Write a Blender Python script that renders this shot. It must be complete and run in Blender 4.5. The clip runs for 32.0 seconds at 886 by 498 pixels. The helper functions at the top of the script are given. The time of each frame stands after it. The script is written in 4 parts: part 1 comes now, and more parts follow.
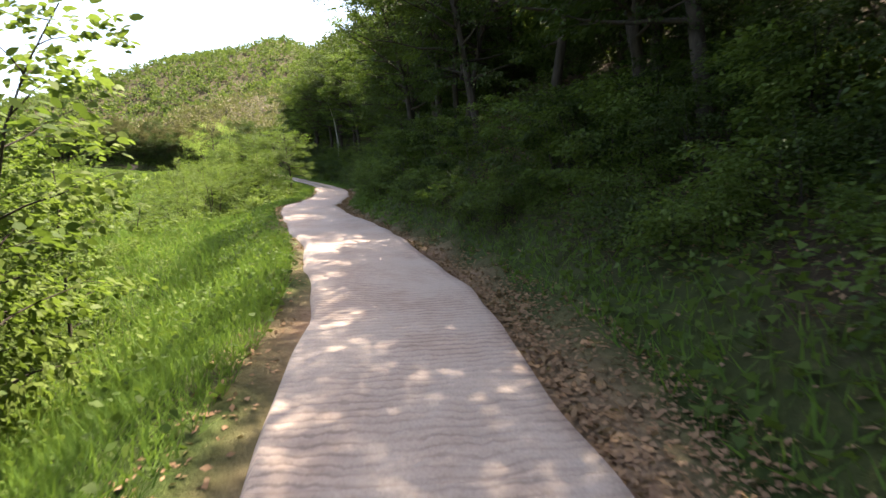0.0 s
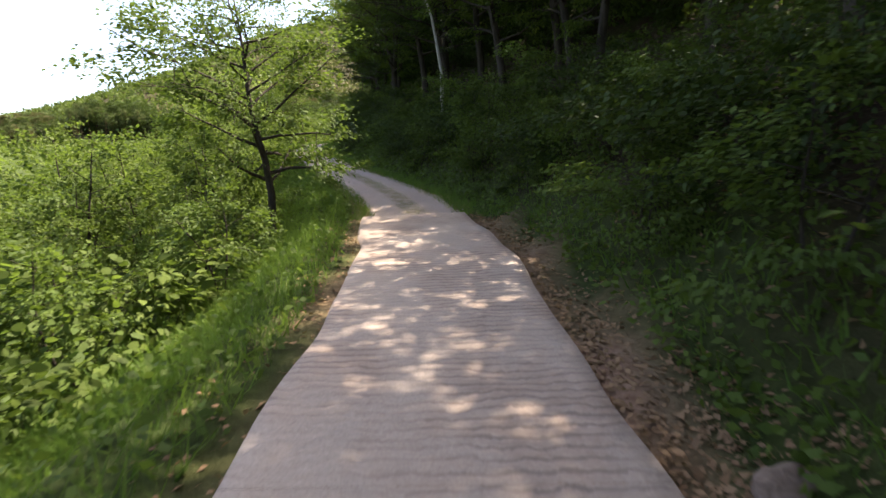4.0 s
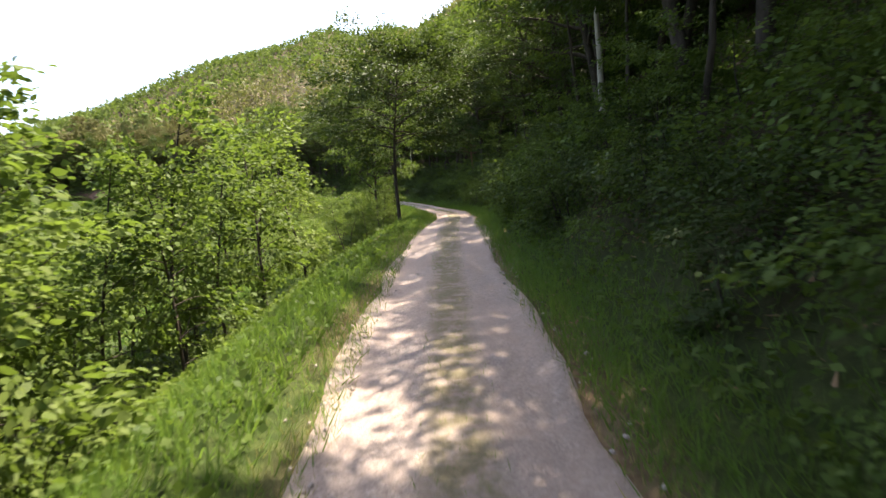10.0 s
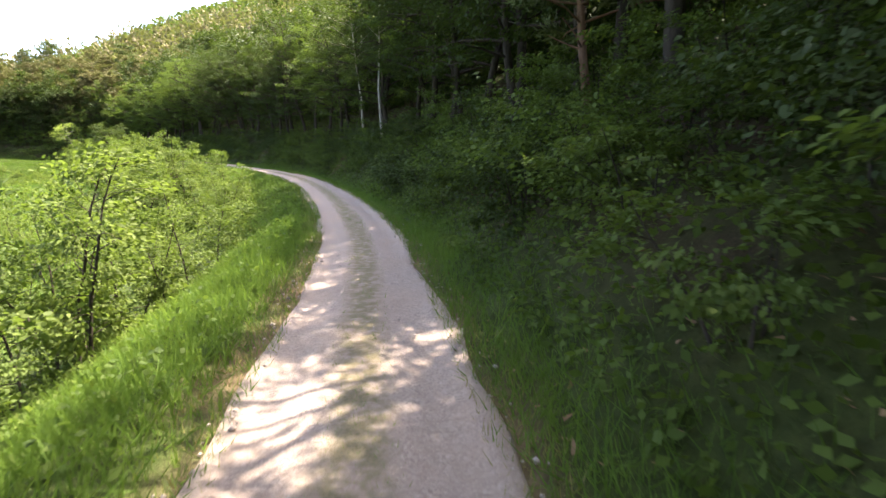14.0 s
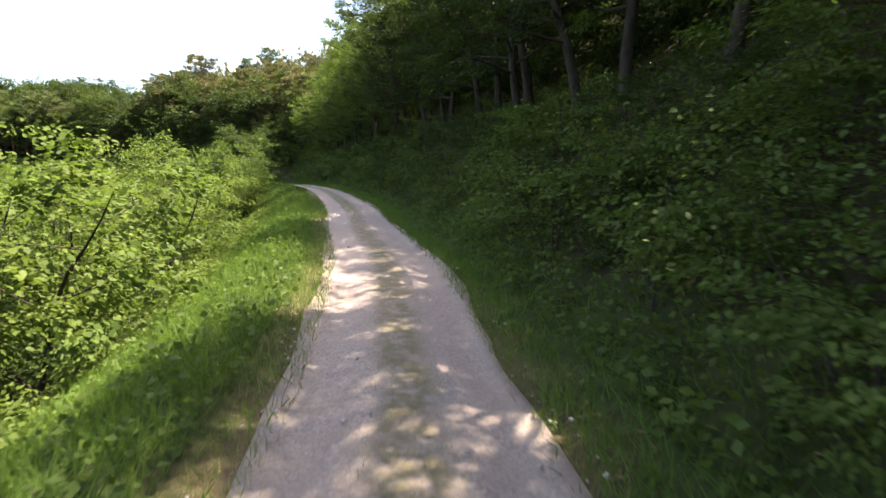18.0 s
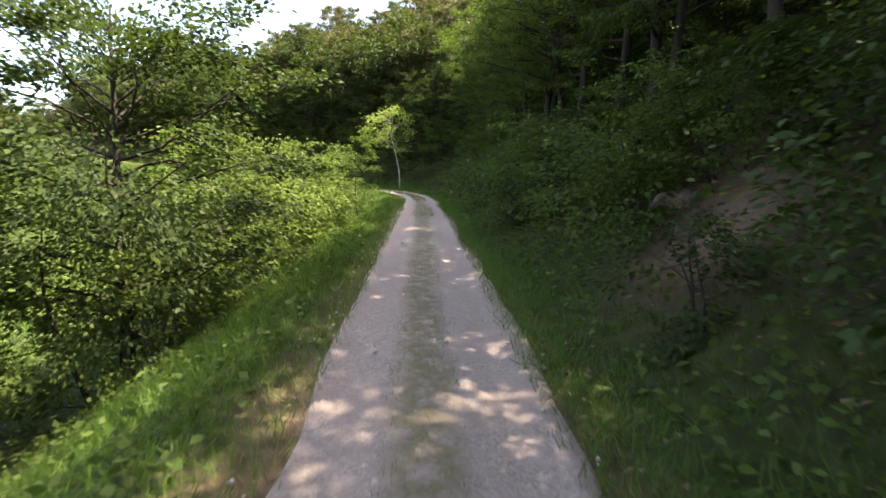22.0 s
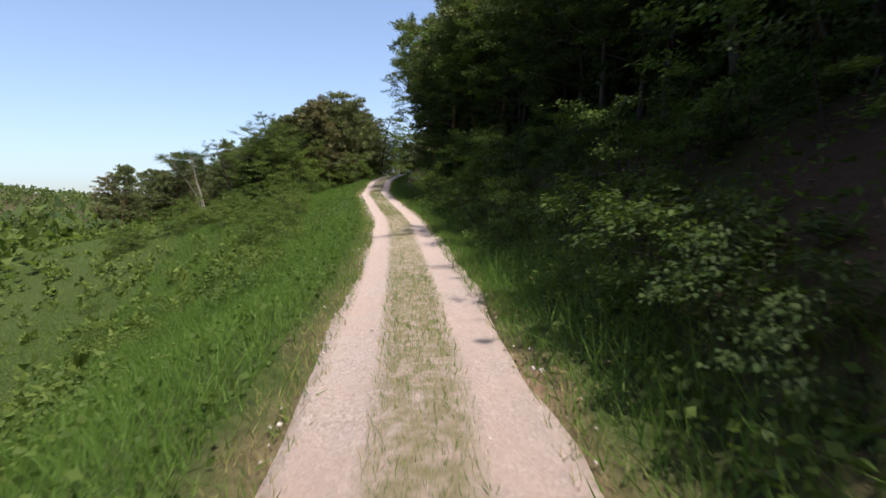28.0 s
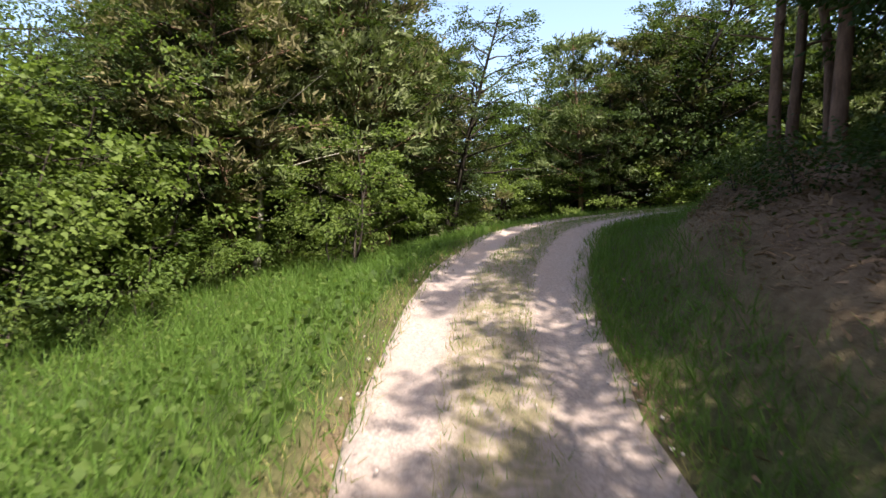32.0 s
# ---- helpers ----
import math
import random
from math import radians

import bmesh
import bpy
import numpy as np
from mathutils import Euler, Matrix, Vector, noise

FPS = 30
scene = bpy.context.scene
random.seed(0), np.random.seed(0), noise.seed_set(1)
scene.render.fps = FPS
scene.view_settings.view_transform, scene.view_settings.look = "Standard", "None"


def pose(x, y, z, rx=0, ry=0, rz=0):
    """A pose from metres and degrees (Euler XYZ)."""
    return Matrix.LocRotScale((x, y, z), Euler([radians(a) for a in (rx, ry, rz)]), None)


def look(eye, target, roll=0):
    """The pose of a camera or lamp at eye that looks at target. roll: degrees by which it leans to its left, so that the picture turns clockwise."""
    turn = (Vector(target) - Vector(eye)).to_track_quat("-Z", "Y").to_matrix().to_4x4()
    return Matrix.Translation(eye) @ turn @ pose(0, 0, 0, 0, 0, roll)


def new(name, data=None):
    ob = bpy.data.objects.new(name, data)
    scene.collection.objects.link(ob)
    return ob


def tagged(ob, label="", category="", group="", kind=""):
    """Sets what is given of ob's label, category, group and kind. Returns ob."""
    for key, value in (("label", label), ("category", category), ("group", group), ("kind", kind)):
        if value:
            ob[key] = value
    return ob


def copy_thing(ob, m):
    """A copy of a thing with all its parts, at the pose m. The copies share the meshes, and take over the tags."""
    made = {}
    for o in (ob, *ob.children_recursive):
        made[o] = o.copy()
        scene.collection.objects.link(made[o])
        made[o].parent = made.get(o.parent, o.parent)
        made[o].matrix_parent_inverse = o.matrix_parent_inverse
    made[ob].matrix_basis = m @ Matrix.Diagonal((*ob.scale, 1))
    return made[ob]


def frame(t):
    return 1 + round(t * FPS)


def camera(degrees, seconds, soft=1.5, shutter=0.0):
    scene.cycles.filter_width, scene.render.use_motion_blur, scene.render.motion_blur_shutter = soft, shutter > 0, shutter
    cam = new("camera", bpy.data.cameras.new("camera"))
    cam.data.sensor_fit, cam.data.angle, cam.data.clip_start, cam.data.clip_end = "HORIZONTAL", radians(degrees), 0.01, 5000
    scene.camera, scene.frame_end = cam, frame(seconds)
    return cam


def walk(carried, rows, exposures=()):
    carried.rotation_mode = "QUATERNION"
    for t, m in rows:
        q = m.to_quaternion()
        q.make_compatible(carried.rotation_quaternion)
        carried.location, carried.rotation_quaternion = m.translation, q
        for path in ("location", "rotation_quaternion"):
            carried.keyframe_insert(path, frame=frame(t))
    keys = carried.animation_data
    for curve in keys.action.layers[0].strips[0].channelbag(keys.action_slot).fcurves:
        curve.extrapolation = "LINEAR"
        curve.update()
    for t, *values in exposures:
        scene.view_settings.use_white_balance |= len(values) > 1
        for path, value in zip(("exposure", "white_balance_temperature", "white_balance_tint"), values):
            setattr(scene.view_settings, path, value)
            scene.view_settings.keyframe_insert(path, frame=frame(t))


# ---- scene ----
cam = camera(81.0, 32.0, 1.5, 0.1)
PATH = [
    (0, 0, 0, 2, 85, 1, -0.09),
    (0.5, -0.275, 4.209, 2.376, 84.88, 2.13, 3.73),
    (1, -0.935, 8.508, 2.686, 84.65, 2.39, 6.82),
    (1.5, -2.107, 12.747, 3.042, 84.76, 0.91, 13.07),
    (2, -3.631, 16.857, 3.384, 84.8, 0.3, 16.83),
    (2.5, -5.187, 21.158, 3.71, 84.15, -0, 18.05),
    (3, -6.519, 25.809, 4.001, 83.18, 0.86, 16.18),
    (3.5, -7.212, 30.931, 4.175, 81.9, 1.91, 8.27),
    (5.5, -12.3, 52, 6.072, 85, 1.99, 24.83),
    (6, -15.882, 57.77, 6.847, 86.66, 1.56, 29.18),
    (6.5, -19.418, 63.665, 7.609, 86.99, 2.03, 29.94),
    (7, -22.729, 69.978, 8.334, 86.16, 3.24, 26.53),
    (7.5, -25.536, 76.106, 9.079, 85.4, 3.44, 21.88),
    (8, -27.659, 82.333, 9.722, 85.76, 3.87, 16.62),
    (8.5, -29.076, 87.93, 10.237, 84.86, 4.78, 11.3),
    (9, -29.908, 93.154, 10.6, 84.62, 4.24, 7.64),
    (9.5, -30.728, 98.819, 11.113, 85.31, 4.54, 6.6),
    (10, -31.456, 104.726, 11.507, 84.71, 4.78, 5.88),
    (10.5, -32.029, 110.078, 11.955, 84.09, 5.58, 4.8),
    (11, -32.562, 115.327, 12.221, 82.79, 6.02, 3.15),
    (11.5, -32.975, 120.319, 12.513, 82.59, 5.37, 2.6),
    (12, -33.312, 124.9, 12.557, 81.79, 5.07, 2.63),
    (12.5, -33.483, 129.351, 12.614, 80.79, 5.23, 2.22),
    (13, -33.913, 133.672, 12.587, 80.6, 4.48, 2.79),
    (13.5, -34.383, 138.098, 12.741, 81.51, 3.74, 4.97),
    (14, -35.283, 142.315, 12.816, 81.34, 2.37, 5.92),
    (14.5, -36.184, 146.532, 12.892, 82.3, 1.53, 10.01),
    (16.5, -42.835, 165.785, 13.692, 83.49, 0.93, 21.38),
    (17, -45.259, 171.194, 14.017, 83, 0.99, 21.88),
    (17.5, -47.847, 176.366, 14.365, 83.18, 1.25, 25.68),
    (18, -50.732, 180.992, 14.77, 84.13, 1.04, 30.64),
    (18.5, -53.852, 185.342, 15.121, 84.41, 0.15, 35.07),
    (19, -57.209, 189.425, 15.497, 84.79, 0.29, 38.87),
    (19.5, -60.741, 193.085, 15.838, 84.55, 0.11, 41.81),
    (20, -64.306, 196.828, 16.249, 84.74, 0.07, 43.32),
    (20.5, -67.987, 200.428, 16.593, 84.22, 0.72, 44.65),
    (21, -71.816, 203.969, 16.939, 83.9, 0.74, 45.86),
    (21.5, -75.554, 207.279, 17.236, 83.79, 0.38, 47.2),
    (22, -79.545, 210.573, 17.527, 83.3, 0.36, 48.91),
    (22.5, -83.607, 213.829, 17.74, 82.88, 0.66, 49.88),
    (23, -87.939, 217.328, 17.996, 82.59, 0.58, 50.09),
    (23.5, -92.135, 220.701, 18.19, 82.58, 1.06, 49.94),
    (24, -96.464, 224.191, 18.367, 82.78, 1.96, 49.85),
    (24.5, -100.762, 227.597, 18.474, 82.25, 1.32, 49.51),
    (26.5, -120.044, 237.603, 19.486, 82.99, 2.98, 82.63),
    (27, -126.638, 237.099, 19.884, 84.61, 1.84, 92.64),
    (27.5, -132.782, 235.926, 20.568, 86.11, 1.31, 97.93),
    (28, -138.662, 234.645, 21.039, 85.81, 2.16, 101.35),
    (28.5, -144.184, 233.192, 21.5, 84.21, 1.78, 103.6),
    (29, -149.509, 231.643, 21.803, 84.26, 0.33, 104.24),
    (29.5, -154.795, 230.033, 22.239, 85.45, -0.77, 105.34),
    (30, -160.372, 228.215, 22.781, 86.54, -0, 108.27),
    (30.5, -165.347, 226.196, 23.344, 86.74, 0.97, 110.18),
    (31, -170.184, 224.285, 23.915, 87.25, 1.37, 110.25),
    (31.5, -174.692, 222.455, 24.456, 86.76, 0.5, 109.42),
    (32, -179.176, 220.809, 24.988, 87.33, -0.4, 107.21),
]
EXPOSURES = [(0, 2.6, 7100, 14), (1, 2.3, 7100, 14), (2, 2.3, 7100, 14), (3.5, 2.1, 7100, 14), (5.5, 2.8, 7100, 14), (6.2, 2.3, 7100, 14), (7, 2.0, 7100, 14), (8, 1.9, 7100, 14), (8.8, 2.4, 7100, 14), (10, 2.4, 7100, 14), (12.2, 2.1, 7100, 14), (12.7, 4.0, 6700, 8), (13.3, 4.0, 6700, 8),
             (13.8, 3.3, 7100, 14), (14.2, 2.7, 7100, 14), (14.6, 2.0, 7100, 14), (16.5, 2.8, 7100, 14), (18, 2.6, 7100, 14), (20, 2.3, 7100, 14), (22, 2.7, 7100, 14), (23.2, 2.8, 7100, 14), (24.2, 3.3, 7100, 14), (26.5, 1.2, 6300, 15), (29, 0.9, 6200, 15), (31, 1.2, 6400, 15), (32, 1.85, 6500, 14)]
walk(cam, [(r[0], pose(*r[1:])) for r in PATH], EXPOSURES)

# ---- world, sun, exposure ----
SUN_AZ, SUN_EL = -42.0, 61.0      # degrees counter-clockwise from +y, and above the horizon
world = bpy.data.worlds.new("sky")
scene.world = world
world.use_nodes = True
wn = world.node_tree
sky = wn.nodes.new("ShaderNodeTexSky")
sky.sky_type = 'NISHITA'
sky.sun_disc = False
sky.sun_elevation, sky.sun_rotation = radians(SUN_EL), radians(-SUN_AZ)
sky.air_density, sky.dust_density, sky.ozone_density = 1.0, 2.5, 0.5
wn.nodes["Background"].inputs["Strength"].default_value = 0.122
wn.links.new(sky.outputs["Color"], wn.nodes["Background"].inputs["Color"])
sun_data = bpy.data.lights.new("sun", 'SUN')
sun_data.energy, sun_data.angle, sun_data.color = 4.9, radians(0.6), (1.0, 0.94, 0.84)
sun = new("sun", sun_data)
_d = Vector((-math.sin(radians(SUN_AZ)) * math.cos(radians(SUN_EL)), math.cos(radians(SUN_AZ)) * math.cos(radians(SUN_EL)), math.sin(radians(SUN_EL))))
sun.matrix_world = look(_d * 300, (0, 0, 0))

# ---- materials ----
def mat(name, rough=0.8):
    m = bpy.data.materials.new(name)
    m.use_nodes = True
    nt = m.node_tree
    bsdf = nt.nodes["Principled BSDF"]
    bsdf.inputs["Roughness"].default_value = rough
    return m, nt, bsdf


def ramp(nt, fac, stops):
    r = nt.nodes.new("ShaderNodeValToRGB")
    els = r.color_ramp.elements
    while len(els) < len(stops):
        els.new(0.5)
    for e, (p, c) in zip(els, stops):
        e.position, e.color = p, (*c, 1)
    nt.links.new(fac, r.inputs["Fac"])
    return r.outputs["Color"]


def noise_tex(nt, scale, detail=6, rough=0.6, coords=None, stretch=None):
    n = nt.nodes.new("ShaderNodeTexNoise")
    n.inputs["Scale"].default_value, n.inputs["Detail"].default_value, n.inputs["Roughness"].default_value = scale, detail, rough
    if coords is None:
        coords = nt.nodes.new("ShaderNodeNewGeometry").outputs["Position"]
    if stretch:
        mp = nt.nodes.new("ShaderNodeMapping")
        mp.inputs["Scale"].default_value = stretch
        nt.links.new(coords, mp.inputs["Vector"])
        coords = mp.outputs["Vector"]
    nt.links.new(coords, n.inputs["Vector"])
    return n.outputs["Fac"]


def mixc(nt, fac, a, b):
    m = nt.nodes.new("ShaderNodeMix")
    m.data_type = 'RGBA'
    for sock, v in ((m.inputs["Factor"], fac), (m.inputs["A"], a), (m.inputs["B"], b)):
        if isinstance(v, (tuple, list)):
            sock.default_value = (*v, 1)
        elif isinstance(v, (int, float)):
            sock.default_value = v
        else:
            nt.links.new(v, sock)
    return m.outputs["Result"]


def math_node(nt, op, a, b=0.0, clamp=False):
    m = nt.nodes.new("ShaderNodeMath")
    m.operation, m.use_clamp = op, clamp
    for sock, v in zip(m.inputs, (a, b)):
        if isinstance(v, (int, float)):
            sock.default_value = v
        else:
            nt.links.new(v, sock)
    return m.outputs[0]


def bump(nt, bsdf, height, strength, dist):
    b = nt.nodes.new("ShaderNodeBump")
    b.inputs["Strength"].default_value, b.inputs["Distance"].default_value = strength, dist
    nt.links.new(height, b.inputs["Height"])
    nt.links.new(b.outputs["Normal"], bsdf.inputs["Normal"])


def leaf_material(name, dark, light, glow=0.45, rough=0.6, gloss=0.1):
    """Foliage: reflective face plus light let through the blade; tone varies from plant to plant and leaf to leaf."""
    m, nt, bsdf = mat(name, rough)
    geo = nt.nodes.new("ShaderNodeNewGeometry")
    info = nt.nodes.new("ShaderNodeObjectInfo")
    big = math_node(nt, 'ADD', math_node(nt, 'MULTIPLY', noise_tex(nt, 0.35, 2), 0.5), math_node(nt, 'MULTIPLY', noise_tex(nt, 1.6, 2), 0.5))
    f = math_node(nt, 'ADD', math_node(nt, 'MULTIPLY', geo.outputs["Random Per Island"], 0.38),
                  math_node(nt, 'ADD', math_node(nt, 'MULTIPLY', info.outputs["Random"], 0.25), math_node(nt, 'MULTIPLY', big, 0.5)))
    mid = tuple((a + b) / 2 for a, b in zip(dark, light))
    col = ramp(nt, f, [(0.1, dark), (0.55, mid), (0.95, light)])
    nt.links.new(col, bsdf.inputs["Base Color"])
    bsdf.inputs["Specular IOR Level"].default_value = gloss
    tr = nt.nodes.new("ShaderNodeBsdfTranslucent")
    warm = mixc(nt, 0.35, col, (0.22, 0.34, 0.03))
    nt.links.new(warm, tr.inputs["Color"])
    mx = nt.nodes.new("ShaderNodeMixShader")
    mx.inputs[0].default_value = glow
    nt.links.new(bsdf.outputs[0], mx.inputs[1])
    nt.links.new(tr.outputs[0], mx.inputs[2])
    nt.links.new(mx.outputs[0], nt.nodes["Material Output"].inputs["Surface"])
    return m


def bark_material(name, a, b):
    m, nt, bsdf = mat(name, 0.9)
    n = noise_tex(nt, 9, 6, 0.7, nt.nodes.new("ShaderNodeTexCoord").outputs["Object"], (1, 1, 0.25))
    nt.links.new(ramp(nt, n, [(0.3, a), (0.7, b)]), bsdf.inputs["Base Color"])
    bump(nt, bsdf, n, 0.8, 0.03)
    bsdf.inputs["Specular IOR Level"].default_value = 0.12
    return m


LEAF_LIME = leaf_material("leaf_lime", (0.038, 0.060, 0.014), (0.115, 0.150, 0.032), 0.38)
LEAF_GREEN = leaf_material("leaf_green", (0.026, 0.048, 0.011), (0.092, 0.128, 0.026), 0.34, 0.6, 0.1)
# Dark green lowered further: the woods' deep shade is put into this colour.
LEAF_SHADE = leaf_material("leaf_shade", (0.011, 0.022, 0.007), (0.042, 0.062, 0.016), 0.2, 0.6, 0.1)
LEAF_PALE = leaf_material("leaf_pale", (0.12, 0.18, 0.04), (0.24, 0.30, 0.07), 0.5)
NEEDLE = leaf_material("pine_needles", (0.05, 0.075, 0.025), (0.13, 0.14, 0.06), 0.2, 0.6)
NEEDLE_RUST = leaf_material("pine_needles_rusty", (0.06, 0.06, 0.026), (0.155, 0.125, 0.06), 0.2, 0.6)
GRASS = leaf_material("grass_blades", (0.036, 0.078, 0.014), (0.11, 0.178, 0.033), 0.42)
GRASS_DRY = leaf_material("grass_dry", (0.16, 0.15, 0.05), (0.30, 0.25, 0.10), 0.3)
LITTER = leaf_material("dead_leaves", (0.10, 0.055, 0.03), (0.30, 0.19, 0.11), 0.1, 0.8)
FAR_DARK = leaf_material("valley_foliage", (0.022, 0.042, 0.016), (0.08, 0.105, 0.034), 0.2, 0.85)
WOODS = leaf_material("far_foliage", (0.03, 0.05, 0.016), (0.105, 0.13, 0.038), 0.25, 0.85)
BARK = bark_material("bark_dark", (0.014, 0.011, 0.009), (0.062, 0.05, 0.038))
BARK_PALE = bark_material("bark_pale", (0.16, 0.14, 0.11), (0.36, 0.33, 0.28))
BARK_PINE = bark_material("bark_pine", (0.07, 0.04, 0.028), (0.22, 0.13, 0.085))

# ground: meadow soil and forest floor, told apart by a layer on the mesh
GROUND, nt, bsdf = mat("ground_earth", 0.95)
zone = nt.nodes.new("ShaderNodeAttribute")
zone.attribute_name = "zone"
n1, n2, n3 = noise_tex(nt, 0.5, 5), noise_tex(nt, 6, 6, 0.7), noise_tex(nt, 30, 4, 0.7)
green = ramp(nt, n2, [(0.25, (0.018, 0.03, 0.008)), (0.5, (0.036, 0.056, 0.013)), (0.75, (0.075, 0.095, 0.024))])
soil = ramp(nt, n3, [(0.25, (0.02, 0.014, 0.009)), (0.55, (0.048, 0.032, 0.021)), (0.8, (0.12, 0.078, 0.05))])
patch = ramp(nt, n1, [(0.42, (0, 0, 0)), (0.6, (1, 1, 1))])
floor_mix = mixc(nt, patch, soil, mixc(nt, 0.6, soil, green))
meadow = mixc(nt, math_node(nt, 'MULTIPLY', n2, 0.2), green, soil)
bare = nt.nodes.new("ShaderNodeAttribute")
bare.attribute_name = "bare"
red_soil = ramp(nt, n2, [(0.3, (0.17, 0.095, 0.06)), (0.7, (0.31, 0.20, 0.14))])
covered = mixc(nt, zone.outputs["Fac"], meadow, floor_mix)
nt.links.new(mixc(nt, math_node(nt, 'MULTIPLY', bare.outputs["Fac"], ramp(nt, n1, [(0.3, (0.35,) * 3), (0.6, (1,) * 3)]), True), covered, red_soil), bsdf.inputs["Base Color"])
bump(nt, bsdf, n3, 0.9, 0.06)
bsdf.inputs["Specular IOR Level"].default_value = 0.08

# track: crushed stone with worn wheel lines, told by u = metres across
def road_material(name, kind):
    m, nt, bsdf = mat(name, 0.92)
    uv = nt.nodes.new("ShaderNodeUVMap")
    sep = nt.nodes.new("ShaderNodeSeparateXYZ")
    nt.links.new(uv.outputs["UV"], sep.inputs[0])
    u, v = sep.outputs["X"], sep.outputs["Y"]
    n1, n2, n3 = noise_tex(nt, 0.9, 5), noise_tex(nt, 5, 7, 0.7), noise_tex(nt, 40, 6, 0.75)
    if kind == "gravel":
        stone = ramp(nt, n3, [(0.2, (0.14, 0.108, 0.088)), (0.5, (0.33, 0.262, 0.222)), (0.8, (0.52, 0.435, 0.38))])
        dust = ramp(nt, n2, [(0.3, (0.25, 0.175, 0.13)), (0.7, (0.40, 0.305, 0.24))])
        pits = nt.nodes.new("ShaderNodeTexVoronoi")
        pits.inputs["Scale"].default_value = 42
        nt.links.new(nt.nodes.new("ShaderNodeNewGeometry").outputs["Position"], pits.inputs["Vector"])
        pebble = ramp(nt, pits.outputs["Color"], [(0.15, (0.10, 0.078, 0.066)), (0.5, (0.26, 0.205, 0.175)), (0.9, (0.44, 0.37, 0.325))])
        stone = mixc(nt, ramp(nt, n2, [(0.4, (0.15,) * 3), (0.65, (0.75,) * 3)]), stone, pebble)
        base = mixc(nt, ramp(nt, n1, [(0.35, (0.1,) * 3), (0.7, (0.75,) * 3)]), stone, dust)
        grown = nt.nodes.new("ShaderNodeMapRange")
        nt.links.new(v, grown.inputs["Value"])
        for key, value in (("From Min", 290.0), ("From Max", 306.0), ("To Min", 0.36), ("To Max", 0.5)):
            grown.inputs[key].default_value = value
        wide = grown.outputs["Result"]
        mid = math_node(nt, 'MULTIPLY', math_node(nt, 'SUBTRACT', wide, math_node(nt, 'ABSOLUTE', math_node(nt, 'ADD', u, math_node(nt, 'MULTIPLY', math_node(nt, 'SUBTRACT', n1, 0.5), 0.35)))), 4.5, True)
        rim = math_node(nt, 'MULTIPLY', math_node(nt, 'SUBTRACT', math_node(nt, 'ABSOLUTE', u), 0.98), 4.0, True)
        weed = math_node(nt, 'MULTIPLY', math_node(nt, 'MAXIMUM', mid, rim), ramp(nt, n2, [(0.38, (0.1,) * 3), (0.54, (1,) * 3)]), True)
        moss = ramp(nt, n3, [(0.25, (0.075, 0.07, 0.032)), (0.5, (0.165, 0.135, 0.07)), (0.8, (0.27, 0.195, 0.125))])
        nt.links.new(mixc(nt, weed, base, moss), bsdf.inputs["Base Color"])
        bump(nt, bsdf, math_node(nt, 'ADD', n3, math_node(nt, 'MULTIPLY', n2, 1.5)), 0.9, 0.03)
    else:
        wave = nt.nodes.new("ShaderNodeTexWave")
        wave.bands_direction = 'Y'
        wave.inputs["Scale"].default_value, wave.inputs["Distortion"].default_value, wave.inputs["Detail"].default_value = 2.6, 9.0, 5
        wave.inputs["Detail Scale"].default_value, wave.inputs["Detail Roughness"].default_value = 0.7, 0.65
        nt.links.new(uv.outputs["UV"], wave.inputs["Vector"])
        w = wave.outputs["Fac"]
        grey = ramp(nt, n3, [(0.25, (0.21, 0.165, 0.13)), (0.7, (0.38, 0.31, 0.255))])
        earth = ramp(nt, n2, [(0.3, (0.21, 0.143, 0.102)), (0.7, (0.35, 0.262, 0.203))])
        worn = mixc(nt, ramp(nt, n1, [(0.4, (0.1,) * 3), (0.62, (0.8,) * 3)]), grey, earth)
        where = math_node(nt, 'MULTIPLY', ramp(nt, w, [(0.08, (0.7,) * 3), (0.24, (0,) * 3)]), ramp(nt, n1, [(0.4, (0.15,) * 3), (0.58, (1,) * 3)]))
        groove = mixc(nt, where, worn, (0.14, 0.10, 0.08))
        nt.links.new(groove, bsdf.inputs["Base Color"])
        bump(nt, bsdf, math_node(nt, 'ADD', math_node(nt, 'MULTIPLY', w, 0.55), n2), 0.6, 0.022)
    return m


GRAVEL = road_material("gravel_track", "gravel")
CONCRETE = road_material("worn_ridged_concrete", "concrete")
STONE, nt, bsdf = mat("loose_stone", 0.9)
sn = noise_tex(nt, 14, 5)
info = nt.nodes.new("ShaderNodeObjectInfo")
nt.links.new(mixc(nt, math_node(nt, 'MULTIPLY', info.outputs["Random"], 0.5), ramp(nt, sn, [(0.3, (0.2, 0.165, 0.14)), (0.7, (0.42, 0.36, 0.32))]), (0.33, 0.26, 0.21)), bsdf.inputs["Base Color"])
bump(nt, bsdf, sn, 0.6, 0.02)

BANK_ROCK, nt, bsdf = mat("bank_rock", 0.95)
rn = noise_tex(nt, 7, 6, 0.7)
nt.links.new(ramp(nt, rn, [(0.3, (0.09, 0.06, 0.042)), (0.55, (0.17, 0.115, 0.085)), (0.75, (0.27, 0.20, 0.155))]), bsdf.inputs["Base Color"])
bump(nt, bsdf, rn, 0.9, 0.06)

# ---- the track's line ----
EYE = 2.0

